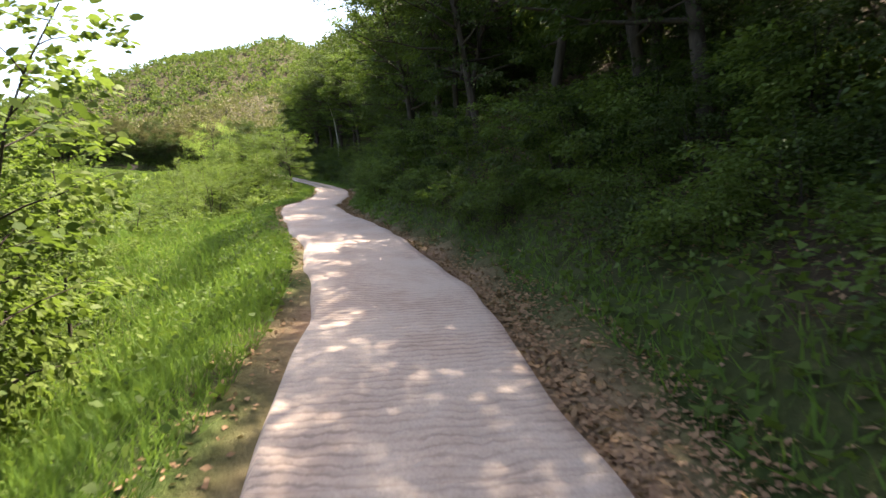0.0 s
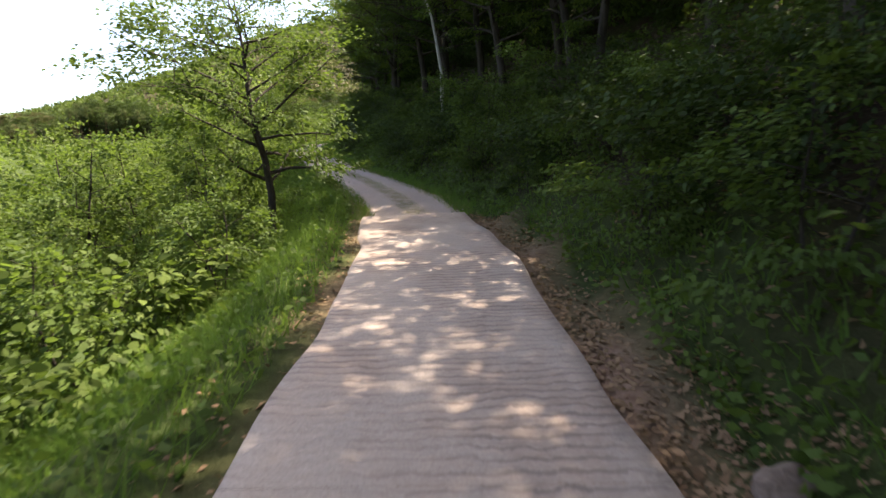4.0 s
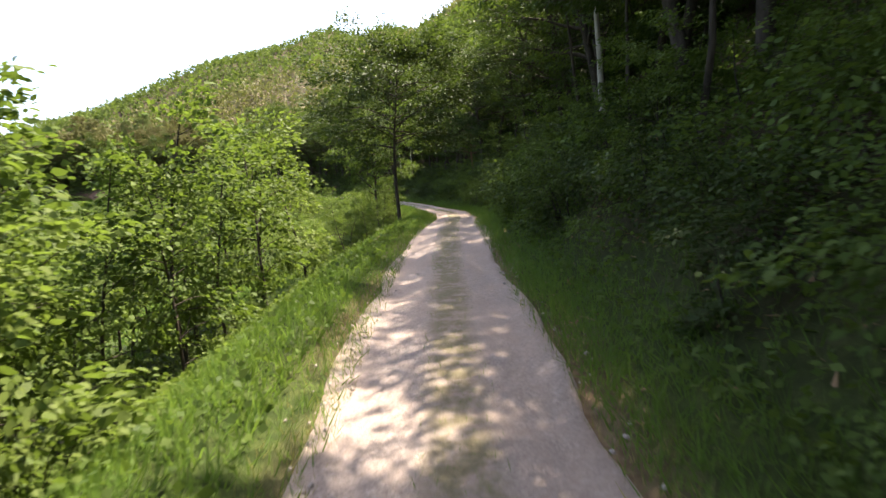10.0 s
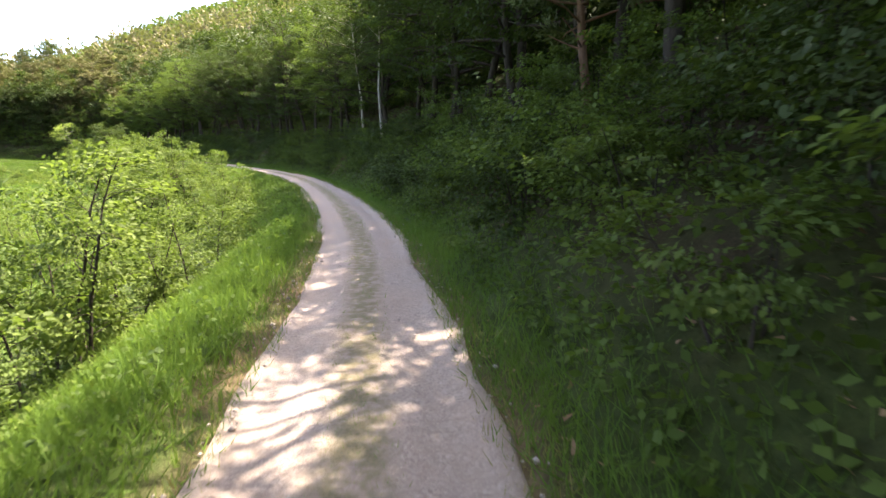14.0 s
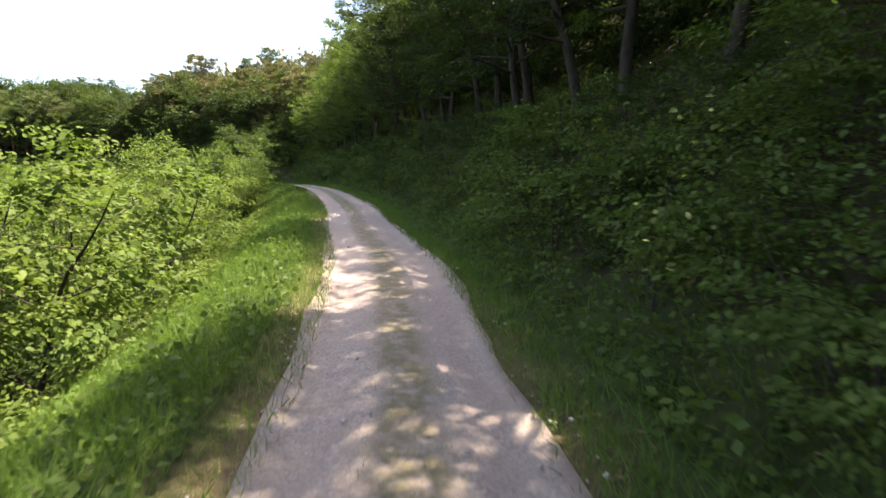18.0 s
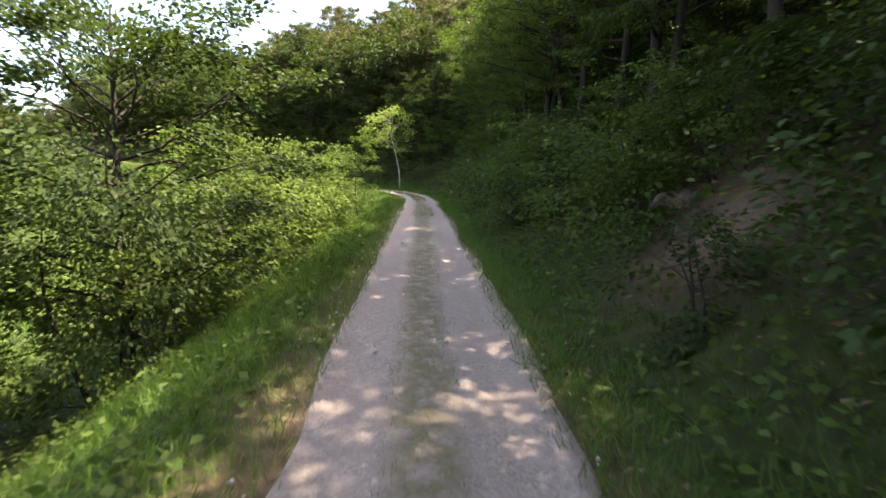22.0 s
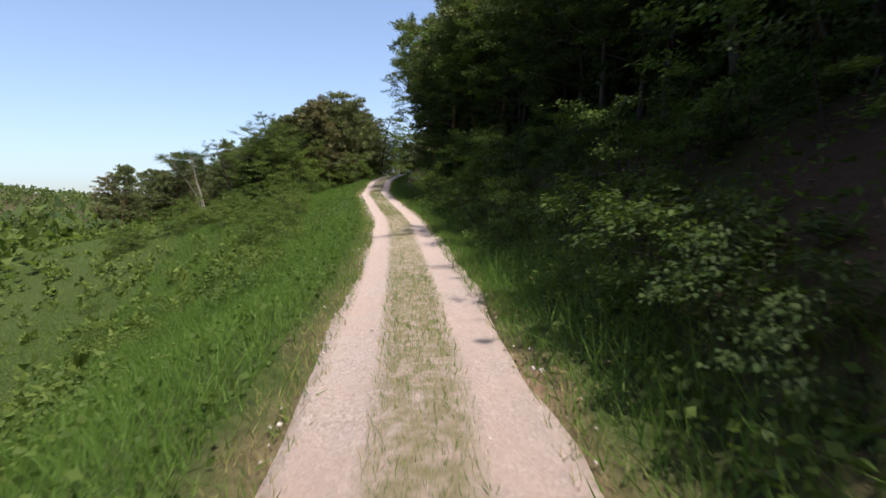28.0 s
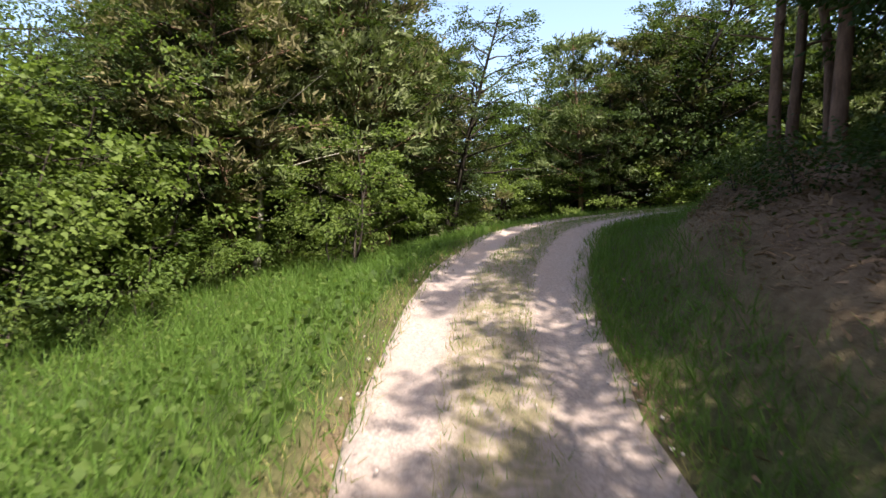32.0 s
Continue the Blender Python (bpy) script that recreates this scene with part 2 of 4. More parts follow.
def hermite_line():
    p = np.array([r[1:4] for r in PATH], float)
    tt = np.array([r[0] for r in PATH], float)
    vel = np.gradient(p, tt, axis=0)
    out = []
    for i in range(len(p) - 1):
        h = tt[i + 1] - tt[i]
        n = max(4, int(h * 16))
        k = np.linspace(0, 1, n, endpoint=False)[:, None]
        out.append((2 * k**3 - 3 * k**2 + 1) * p[i] + (k**3 - 2 * k**2 + k) * h * vel[i] + (-2 * k**3 + 3 * k**2) * p[i + 1] + (k**3 - k**2) * h * vel[i + 1])
    line = np.vstack(out + [p[-1:]])
    line[:, 2] -= EYE
    return line


def run_on(line, steps):
    """Carry the line on past its last point; steps: (metres, turn in degrees a metre, climb)."""
    d = line[-1] - line[-6]
    head = math.atan2(d[1], d[0])
    pts = [line[-1]]
    for metres, turn, climb in steps:
        for _ in range(int(metres * 2)):
            head += radians(turn) * 0.5
            pts.append(pts[-1] + np.array((math.cos(head) * 0.5, math.sin(head) * 0.5, climb * 0.5)))
    return np.vstack([line, np.array(pts[1:])])


def resample(line, step):
    s = np.concatenate([[0], np.cumsum(np.linalg.norm(np.diff(line[:, :2], axis=0), axis=1))])
    k = np.arange(0, s[-1], step)
    return np.stack([np.interp(k, s, line[:, i]) for i in range(3)], 1)


walked = hermite_line()
back = run_on(walked[::-1].copy(), [(14, 0.0, -0.06)])[::-1]
whole = run_on(back, [(4, -1.0, 0.16), (7, -3.2, 0.17), (14, -5.0, 0.09), (45, -0.5, 0.04)])
STEP = 0.5
LINE = resample(whole, STEP)
for _ in range(6):
    LINE[1:-1, 2] = (LINE[:-2, 2] + 2 * LINE[1:-1, 2] + LINE[2:, 2]) / 4
TAN = np.gradient(LINE[:, :2], axis=0)
TAN /= np.linalg.norm(TAN, axis=1)[:, None]
RIGHT = np.stack([TAN[:, 1], -TAN[:, 0]], 1)
SLEN = (len(LINE) - 1) * STEP
_e = int(np.argmin(((LINE[:, :2] - np.array(PATH[-1][1:3])) ** 2).sum(1)))
_k = np.clip((np.arange(len(LINE)) - _e + 12) / 18, 0, 1)
LINE[:, :2] += RIGHT * (0.45 * _k * _k * (3 - 2 * _k))[:, None]      # the car keeps left before the bend
_g = int(np.argmin(((LINE[:, :2] - np.array([r[1:3] for r in PATH if r[0] == 26.5][0])) ** 2).sum(1)))
LINE[:, :2] -= RIGHT * (0.5 * np.exp(-((np.arange(len(LINE)) - _g) / 14.0) ** 2))[:, None]      # wide of the line out of the left bend
_g = int(np.argmin(((LINE[:, :2] - np.array([r[1:3] for r in PATH if r[0] == 14][0])) ** 2).sum(1)))
LINE[:, :2] -= RIGHT * (0.35 * np.exp(-((np.arange(len(LINE)) - _g - 8) / 16.0) ** 2))[:, None]      # right of the middle past the glade
END_XY, END_HEAD = LINE[_e].copy(), TAN[_e].copy()
S0 = 14.0                         # the line's length before the first camera
TIME_S = np.array([np.argmin(((LINE[:, :2] - np.array(r[1:3])) ** 2).sum(1)) * STEP for r in PATH])
TIMES = np.array([r[0] for r in PATH])


def at_time(t):
    """Metres along the line below the camera at t seconds."""
    return float(np.interp(t, TIMES, TIME_S))


def near_line(x, y):
    """For arrays of places: metres along the line and metres to its right."""
    s, d = np.empty(len(x)), np.empty(len(x))
    for a in range(0, len(x), 4000):
        q = np.stack([x[a:a + 4000], y[a:a + 4000]], 1)
        dist = ((q[:, None, :] - LINE[None, :, :2]) ** 2).sum(2)
        i = dist.argmin(1)
        rel = q - LINE[i, :2]
        lat = (rel * RIGHT[i]).sum(1)
        fwd = (rel * TAN[i]).sum(1)
        s[a:a + 4000] = i * STEP + np.clip(fwd, -STEP, STEP)
        d[a:a + 4000] = np.where(lat >= 0, 1, -1) * np.sqrt(dist[np.arange(len(i)), i])
        ends = (i == 0) | (i == len(LINE) - 1)
        d[a:a + 4000][ends] = lat[ends]
    return s, d


def soft_height(x, y):
    """Heights of the line, averaged softly by distance, for ground far from it."""
    knots = LINE[::12]
    out = np.empty(len(x))
    for a in range(0, len(x), 20000):
        q = np.stack([x[a:a + 20000], y[a:a + 20000]], 1)
        w = 1 / (((q[:, None, :] - knots[None, :, :2]) ** 2).sum(2) + 30) ** 2
        out[a:a + 20000] = (w * knots[None, :, 2]).sum(1) / w.sum(1)
    return out


def wob(a, b, seed):
    """Smooth waves between -1 and 1, for arrays."""
    r = np.random.RandomState(seed)
    v = 0
    for k in range(5):
        w = r.uniform(0.5, 1.5, 2) * (1.6 ** k) * 0.35
        v = v + np.sin(a * w[0] + b * w[1] * r.choice((-1, 1)) + r.uniform(0, 6.3)) / (1.4 ** k)
    return v / 2.6


S_MEADOW, S_END, S_SHELF, S_LEVEL = at_time(24.0), at_time(32.0), at_time(3.0), at_time(8.3)
CREST_S = [at_time(t) for t in (0, 14, 22, 25.5, 27.2, 29, 32)]


def ground_height(x, y):
    s, d = near_line(x, y)
    z0 = np.interp(s, np.arange(len(LINE)) * STEP, LINE[:, 2])
    k = np.clip((np.abs(d) - 5) / 18, 0, 1)
    z0 = z0 * (1 - k) + soft_height(x, y) * k
    late = np.clip((s - S_MEADOW) / 40, 0, 1)                    # the open stretch near the end
    final = np.clip((s - S_END + 20) / 18, 0, 1)
    shelf = np.exp(-((s - S_SHELF) / 13) ** 2)                   # grassy shelf level with the road
    shelf = np.maximum(shelf, 0.85 * np.exp(-((s - S_LEVEL) / 15) ** 2))
    # hill on the right hand
    early = np.clip((at_time(1.6) - s) / 8, 0, 1)
    bank = (2.4 - 1.5 * final - 1.1 * early) * (1 + 0.35 * wob(s / 7, s * 0, 3))
    crest = np.interp(s, CREST_S, (110, 130, 130, 95, 55, 40, 15))
    dr = np.clip(d - 2.3 - 0.25 * wob(s / 2, s * 0, 4), 0, None)
    slope = np.interp(s, CREST_S, (0.7, 0.75, 0.75, 0.68, 0.62, 0.5, 0.2))
    rise = np.minimum(dr * (1.0 - 0.35 * early), bank) + np.clip(dr - bank / (1.0 - 0.35 * early), 0, None) * slope
    rise = crest * np.tanh(rise / crest)
    ditch = -0.15 * np.exp(-((d - 2.1) / 0.4) ** 2)
    # valley on the left hand
    dl = np.clip(-d - 2.3 - 0.3 * wob(s / 3, s * 0, 5), 0, None)
    drop = (2.2 + 2.6 * late) * (1 + 0.3 * wob(s / 11, s * 0, 6)) * (1 - 0.75 * shelf)
    steep = 0.6 - 0.12 * late
    level = np.clip((s - S_END + 14) / 10, 0, 1)
    drop = drop * (1 - 0.6 * level)
    fall = np.minimum(dl * steep, drop) + np.clip(dl - drop / steep, 0, 60) * (0.16 + 0.12 * late * np.clip((50 - dl) / 30, 0, 1))
    fwd = (x - END_XY[0]) * END_HEAD[0] + (y - END_XY[1]) * END_HEAD[1]
    spur = np.clip((fwd + 9) / 14, 0, 1) * np.clip(-d / 6, 0, 1)      # wooded spur beyond the last bend
    fall = fall * (1 - spur) + spur * (0.5 + 0.13 * dl)
    z = z0 + np.where(d > 0, rise + ditch, -fall)
    rough = np.clip((np.abs(d) - 1.6) / 2, 0, 1)
    z += rough * (0.10 * wob(x / 0.9, y / 0.9, 7) + 0.35 * np.clip(np.abs(d) / 12, 0, 1) * wob(x / 5, y / 5, 8))
    z -= 0.12 * np.clip((1.4 - np.abs(d)) / 0.35, 0, 1)
    # far country: low hills all round, and the high ridge up the valley
    far = np.hypot(x + 20, y - 60)
    turn = np.degrees(np.arctan2(-(x + 20), y - 60))
    rise_far = np.interp(turn, (-180, -60, 0, 16, 23, 29, 34, 40, 46, 56, 76, 118, 130, 145, 160, 180), (6, 11, 16, 16, 14.8, 13.2, 10.8, 8.8, 6.3, 4.0, 2.8, 3.0, 4.2, 4.2, 4.2, 5))
    up = np.clip((far - 330) / 620, 0, 1)
    ridge = 950 * np.tan(np.radians(rise_far)) * up * up * (3 - 2 * up) * (1 + 0.10 * wob(x / 60, y / 60, 9) + 0.04 * wob(x / 17, y / 17, 10))
    blend = np.clip((far - 300) / 250, 0, 1)
    z = z * (1 - blend) + blend * np.maximum(ridge + 4, z * (1 - blend * 0.6))
    return z, s, d


def axis(lo, hi, step, reach):
    inner = list(np.arange(lo, hi + step, step))
    g, v, out = step, hi, []
    while v < hi + reach:
        g *= 1.22
        v += g
        out.append(v)
    g, v, low = step, lo, []
    while v > lo - reach:
        g *= 1.22
        v -= g
        low.append(v)
    return np.array(low[::-1] + inner + out)


def mesh_from(name, verts, faces, material, smooth=True, uvs=None):
    """A mesh of quads or triangles from arrays."""
    me = bpy.data.meshes.new(name)
    verts, faces = np.asarray(verts, np.float32), np.asarray(faces, np.int32)
    nf, k = faces.shape
    me.vertices.add(len(verts))
    me.vertices.foreach_set("co", verts.ravel())
    me.loops.add(nf * k)
    me.loops.foreach_set("vertex_index", faces.ravel())
    me.polygons.add(nf)
    me.polygons.foreach_set("loop_start", np.arange(0, nf * k, k, dtype=np.int32))
    me.polygons.foreach_set("loop_total", np.full(nf, k, np.int32))
    me.update(calc_edges=True)
    if smooth:
        me.polygons.foreach_set("use_smooth", np.ones(nf, bool))
    if uvs is not None:
        layer = me.uv_layers.new(name="UVMap")
        layer.data.foreach_set("uv", np.asarray(uvs, np.float32)[faces.ravel()].ravel())
    me.materials.append(material)
    return me


def grid_faces(rows, cols):
    i = np.arange(rows * cols).reshape(rows, cols)
    return np.stack([i[:-1, :-1], i[:-1, 1:], i[1:, 1:], i[1:, :-1]], -1).reshape(-1, 4)


gx = axis(LINE[:, 0].min() - 14, LINE[:, 0].max() + 16, 0.75, 2200)
gy = axis(LINE[:, 1].min() - 6, LINE[:, 1].max() + 22, 0.75, 2200)
XX, YY = np.meshgrid(gx, gy)
GZ, GS, GD = ground_height(XX.ravel(), YY.ravel())
gm = mesh_from("ground", np.stack([XX.ravel(), YY.ravel(), GZ], 1), grid_faces(len(gy), len(gx)), GROUND)
zl = gm.attributes.new("zone", 'FLOAT', 'POINT')
# Far ridge takes the dark floor soil, standing in for shade between crowns.
wooded = np.clip((np.hypot(XX.ravel() + 20, YY.ravel() - 60) - 300) / 80, 0, 1)
zl.data.foreach_set("value", np.maximum(np.clip((GD - 2.2) / 1.2, 0, 1), wooded).astype(np.float32))
bl = gm.attributes.new("bare", 'FLOAT', 'POINT')
BARE_SPOTS = [(at_time(9.9), 3.9, 1.1), (at_time(17.9), 3.6, 0.65), (at_time(19.9), 3.8, 0.65), (at_time(22.6), 3.6, 0.8), (at_time(28.1), 4.0, 1.6),
              (at_time(11.6), -3.2, 1.05), (at_time(1.9), -1.7, 0.5), (S_END + 1, 4.4, 2.2), (S_END + 5, 4.6, 2.4), (S_END + 9, 4.6, 2.4)]
scar = np.clip((1.32 + (GS < at_time(3.5) + 17) * np.where(GD > 0, 0.6, 0.2) - np.abs(GD)) / 0.4, 0, 1)
for s_, d_, r_ in BARE_SPOTS:
    scar = np.maximum(scar, np.exp(-(((GS - s_) / (1.5 * r_)) ** 2 + ((GD - d_) / r_) ** 2)))
bl.data.foreach_set("value", scar.astype(np.float32))
ground = tagged(new("ground", gm), "grassy hillside with bare earth and leaf litter under the trees", "ground", kind="structure")


def bareness(s, d):
    """1 in the middle of a bare earth scar, 0 away from all."""
    out = np.zeros(len(s))
    for s_, d_, r_ in BARE_SPOTS:
        out = np.maximum(out, np.exp(-(((s - s_) / (1.5 * r_)) ** 2 + ((d - d_) / r_) ** 2)))
    return out


GZ2 = GZ.reshape(len(gy), len(gx))


def ground_z(x, y):
    """Height of the ground sheet at arrays of places."""
    x, y = np.atleast_1d(np.asarray(x, float)), np.atleast_1d(np.asarray(y, float))
    i = np.clip(np.searchsorted(gx, x) - 1, 0, len(gx) - 2)
    j = np.clip(np.searchsorted(gy, y) - 1, 0, len(gy) - 2)
    u = (x - gx[i]) / (gx[i + 1] - gx[i])
    v = (y - gy[j]) / (gy[j + 1] - gy[j])
    return (GZ2[j, i] * (1 - u) + GZ2[j, i + 1] * u) * (1 - v) + (GZ2[j + 1, i] * (1 - u) + GZ2[j + 1, i + 1] * u) * v


def place(s, d):
    """World x, y of points s metres along and d metres to the right of the line (arrays)."""
    s, d = np.atleast_1d(np.asarray(s, float)), np.atleast_1d(np.asarray(d, float))
    k = np.clip(s / STEP, 0, len(LINE) - 1.001)
    i = k.astype(int)
    f = (k - i)[:, None]
    c = LINE[i, :2] * (1 - f) + LINE[i + 1, :2] * f
    r = RIGHT[i] * (1 - f) + RIGHT[i + 1] * f
    q = c + r * d[:, None]
    return q[:, 0], q[:, 1]


def road_z(s):
    return np.interp(s, np.arange(len(LINE)) * STEP, LINE[:, 2])


def road_strip(name, s0, s1, half, lift, material, step=0.5):
    ss = np.arange(s0, s1 + step / 2, step)
    us = np.array([-1.0, -0.94, -0.8, -0.65, -0.5, -0.35, -0.2, 0, 0.2, 0.35, 0.5, 0.65, 0.8, 0.94, 1.0])
    A, U = np.meshgrid(ss, us, indexing="ij")
    wl = half + 0.16 * wob(ss / 0.8, ss * 0, 21) + 0.12 * wob(ss / 3, ss * 0, 22)
    wr = half + 0.16 * wob(ss / 0.7, ss * 0, 23) + 0.12 * wob(ss / 3, ss * 0, 24)
    D = np.where(U < 0, U * wl[:, None], U * wr[:, None])
    x, y = place(A.ravel(), D.ravel())
    d = D.ravel()
    z = road_z(A.ravel()) + lift
    if material is GRAVEL:
        z = z - 0.07 * np.exp(-((np.abs(d) - 0.76) / 0.28) ** 2) + 0.02 * wob(x / 0.35, y / 0.35, 25)
    else:
        z = z + 0.012 * wob(x / 0.4, y / 0.4, 26)
    z = z - np.where(np.abs(U.ravel()) > 0.97, 0.12, 0)
    return mesh_from(name, np.stack([x, y, z], 1), grid_faces(len(ss), len(us)), material, uvs=np.stack([d, A.ravel()], 1))


S_CONCRETE = at_time(3.5) + 17.0
road = tagged(new("road", road_strip("road", S_CONCRETE - 0.4, SLEN - 1, 1.14, 0.02, GRAVEL)),
              "narrow gravel track with two worn wheel lines and a weedy middle", "road", kind="structure")
slab_len = 4.6
for k in range(int((S_CONCRETE - 1) / slab_len)):
    a = S_CONCRETE - (k + 1) * slab_len
    slab = new("concrete_slab", road_strip("concrete_slab", a, a + slab_len - 0.004, 1.28, 0.05, CONCRETE, (slab_len - 0.004) / 20))
    slab.parent = road

# ---- plants ----
RS = np.random.RandomState(11)


def unit(v):
    return v / np.maximum(np.linalg.norm(v, axis=-1, keepdims=True), 1e-6)


def leaves(centres, along, size, width, rs, droop=0.25, flat=0.5, corners=4):
    """Corners and faces of single bent leaves: centres, the way each points, length and width share."""
    n = len(centres)
    a = unit(along + rs.normal(0, 0.35, (n, 3)) + np.array((0, 0, -droop)))
    up = unit(np.array((0, 0, 1.0)) * flat + rs.normal(0, 0.55, (n, 3)))
    side = unit(np.cross(a, up))
    nor = np.cross(side, a)
    L = (size * rs.uniform(0.65, 1.3, n))[:, None]
    W = L * width
    if corners == 3:
        v = np.stack([centres - side * W * 0.5, centres + side * W * 0.5, centres + a * L], 1)
        return v.reshape(-1, 3), np.arange(n * 3).reshape(n, 3)
    if corners == 6:
        v = np.stack([centres, centres + a * L * 0.28 - side * W * 0.46 + nor * L * 0.05, centres + a * L * 0.66 - side * W * 0.4 + nor * L * 0.04,
                      centres + a * L - nor * L * 0.1, centres + a * L * 0.66 + side * W * 0.4 + nor * L * 0.04, centres + a * L * 0.28 + side * W * 0.46 + nor * L * 0.05], 1)
        return v.reshape(-1, 3), np.arange(n * 6).reshape(n, 6)
    v = np.stack([centres, centres + a * L * 0.5 - side * W * 0.5 + nor * L * 0.06, centres + a * L - nor * L * 0.08, centres + a * L * 0.5 + side * W * 0.5 + nor * L * 0.06], 1)
    return v.reshape(-1, 3), np.arange(n * 4).reshape(n, 4)


def tube(points, radii, sides=6):
    p = np.asarray(points, float)
    t = unit(np.gradient(p, axis=0))
    ref = np.where(np.abs(t[:, 2:3]) > 0.9, np.array([[1.0, 0, 0]]), np.array([[0, 0, 1.0]]))
    a = unit(np.cross(t, ref))
    b = np.cross(t, a)
    ang = np.arange(sides) * 2 * math.pi / sides
    ring = p[:, None] + (a[:, None] * np.cos(ang)[None, :, None] + b[:, None] * np.sin(ang)[None, :, None]) * np.asarray(radii)[:, None, None]
    n = len(p)
    f = []
    for i in range(n - 1):
        for k in range(sides):
            f.append((i * sides + k, i * sides + (k + 1) % sides, (i + 1) * sides + (k + 1) % sides, (i + 1) * sides + k))
    return ring.reshape(-1, 3), np.array(f)


def join(pieces):
    vs, fs, n = [], [], 0
    for v, f in pieces:
        vs.append(v)
        fs.append(f + n)
        n += len(v)
    return np.vstack(vs), np.vstack(fs)


def bent(start, way, length, rs, n=6, sag=0.0, wander=0.12):
    pts, d = [np.array(start, float)], unit(np.array(way, float))
    for _ in range(n - 1):
        d = unit(d + rs.normal(0, wander, 3) + np.array((0, 0, -sag)))
        pts.append(pts[-1] + d * length / (n - 1))
    return np.array(pts)


def tree_meshes(name, seed, height, radius, crown_low, limbs, count, leaf, width, leafmat, barkmat, girth=0.12, lean=0.0, up=0.5, sides=6, per=5, spread=0.34, flat=0.6, stems=1, corners=4, tier=0.55):
    """Trunk-and-limbs mesh and crown mesh of one broadleaf tree, foot at the origin."""
    rs = np.random.RandomState(seed)
    wood, tips = [], []
    for st in range(stems):
        away = rs.uniform(0, 6.28)
        way = np.array((lean + (0.25 * math.cos(away) if stems > 1 else 0), 0.25 * math.sin(away) if stems > 1 else 0, 1.0))
        hgt = height * (1 if st == 0 else rs.uniform(0.6, 0.95))
        trunk = bent((0.12 * math.cos(away) * (stems > 1), 0.12 * math.sin(away) * (stems > 1), -0.3), way, hgt * 0.95 + 0.3, rs, 9, 0.0, 0.07)
        r0 = girth * (1 if stems == 1 else 0.7)
        wood.append(tube(trunk, r0 * np.linspace(1.15, 0.15, 9) ** 0.9, sides))
        n = max(3, limbs // stems)
        for i in range(n):
            f = crown_low + (0.97 - crown_low) * (i + rs.uniform(0, 0.9)) / n
            k = f * 8
            j = min(int(k), 7)
            base = trunk[j] + (trunk[j + 1] - trunk[j]) * (k - j)
            ang = i * 2.4 + rs.uniform(-0.5, 0.5)
            g = (f - crown_low) / (1 - crown_low)
            reach = radius * (0.35 + 0.9 * math.sin(math.pi * min(0.97, 0.18 + 0.80 * g))) * rs.uniform(0.7, 1.1) / 1.15
            limb = bent(base, (math.cos(ang), math.sin(ang), up * rs.uniform(0.4, 1.3)), reach, rs, 5, 0.04, 0.14)
            wood.append(tube(limb, r0 * (0.45 - 0.25 * g) * np.linspace(1, 0.2, 5), max(3, sides - 2)))
            for q in range(per):
                m = 1 + rs.uniform(0.15, 2.95)
                a = int(min(m, 3))
                b2 = limb[a] + (limb[min(a + 1, 4)] - limb[a]) * (m - a)
                tw = bent(b2, unit(limb[-1] - limb[0]) * 0.6 + rs.normal(0, 0.55, 3) * np.array((1, 1, 0.5)), reach * rs.uniform(0.25, 0.5), rs, 3, 0.05, 0.2)
                if q % 2 == 0:
                    wood.append(tube(tw, r0 * 0.10 * np.linspace(1, 0.3, 3), 3))
                tips.append((tw[1], tw[2], reach))
        tips.append((trunk[-2], trunk[-1], radius * 0.5))
    tips_a = np.array([t[0] for t in tips])
    tips_b = np.array([t[1] for t in tips])
    w = np.array([0.4 + t[2] for t in tips])
    pick = rs.choice(len(tips), count, p=w / w.sum())
    k = rs.uniform(0, 1.15, count)[:, None]
    sp = spread * (0.5 + 0.5 * w[pick] / w.max())[:, None]
    c = tips_a[pick] * (1 - k) + tips_b[pick] * k + rs.normal(0, 1, (count, 3)) * sp * np.array((1, 1, tier))
    out = unit((c - np.array((0, 0, height * 0.5))) * np.array((1, 1, 0.25)))
    v, f = leaves(c, out, leaf, width, rs, 0.3, flat, corners)
    wv, wf = join(wood)
    return mesh_from(name + "_trunk", wv, wf, barkmat), mesh_from(name + "_crown", v, f, leafmat, False)


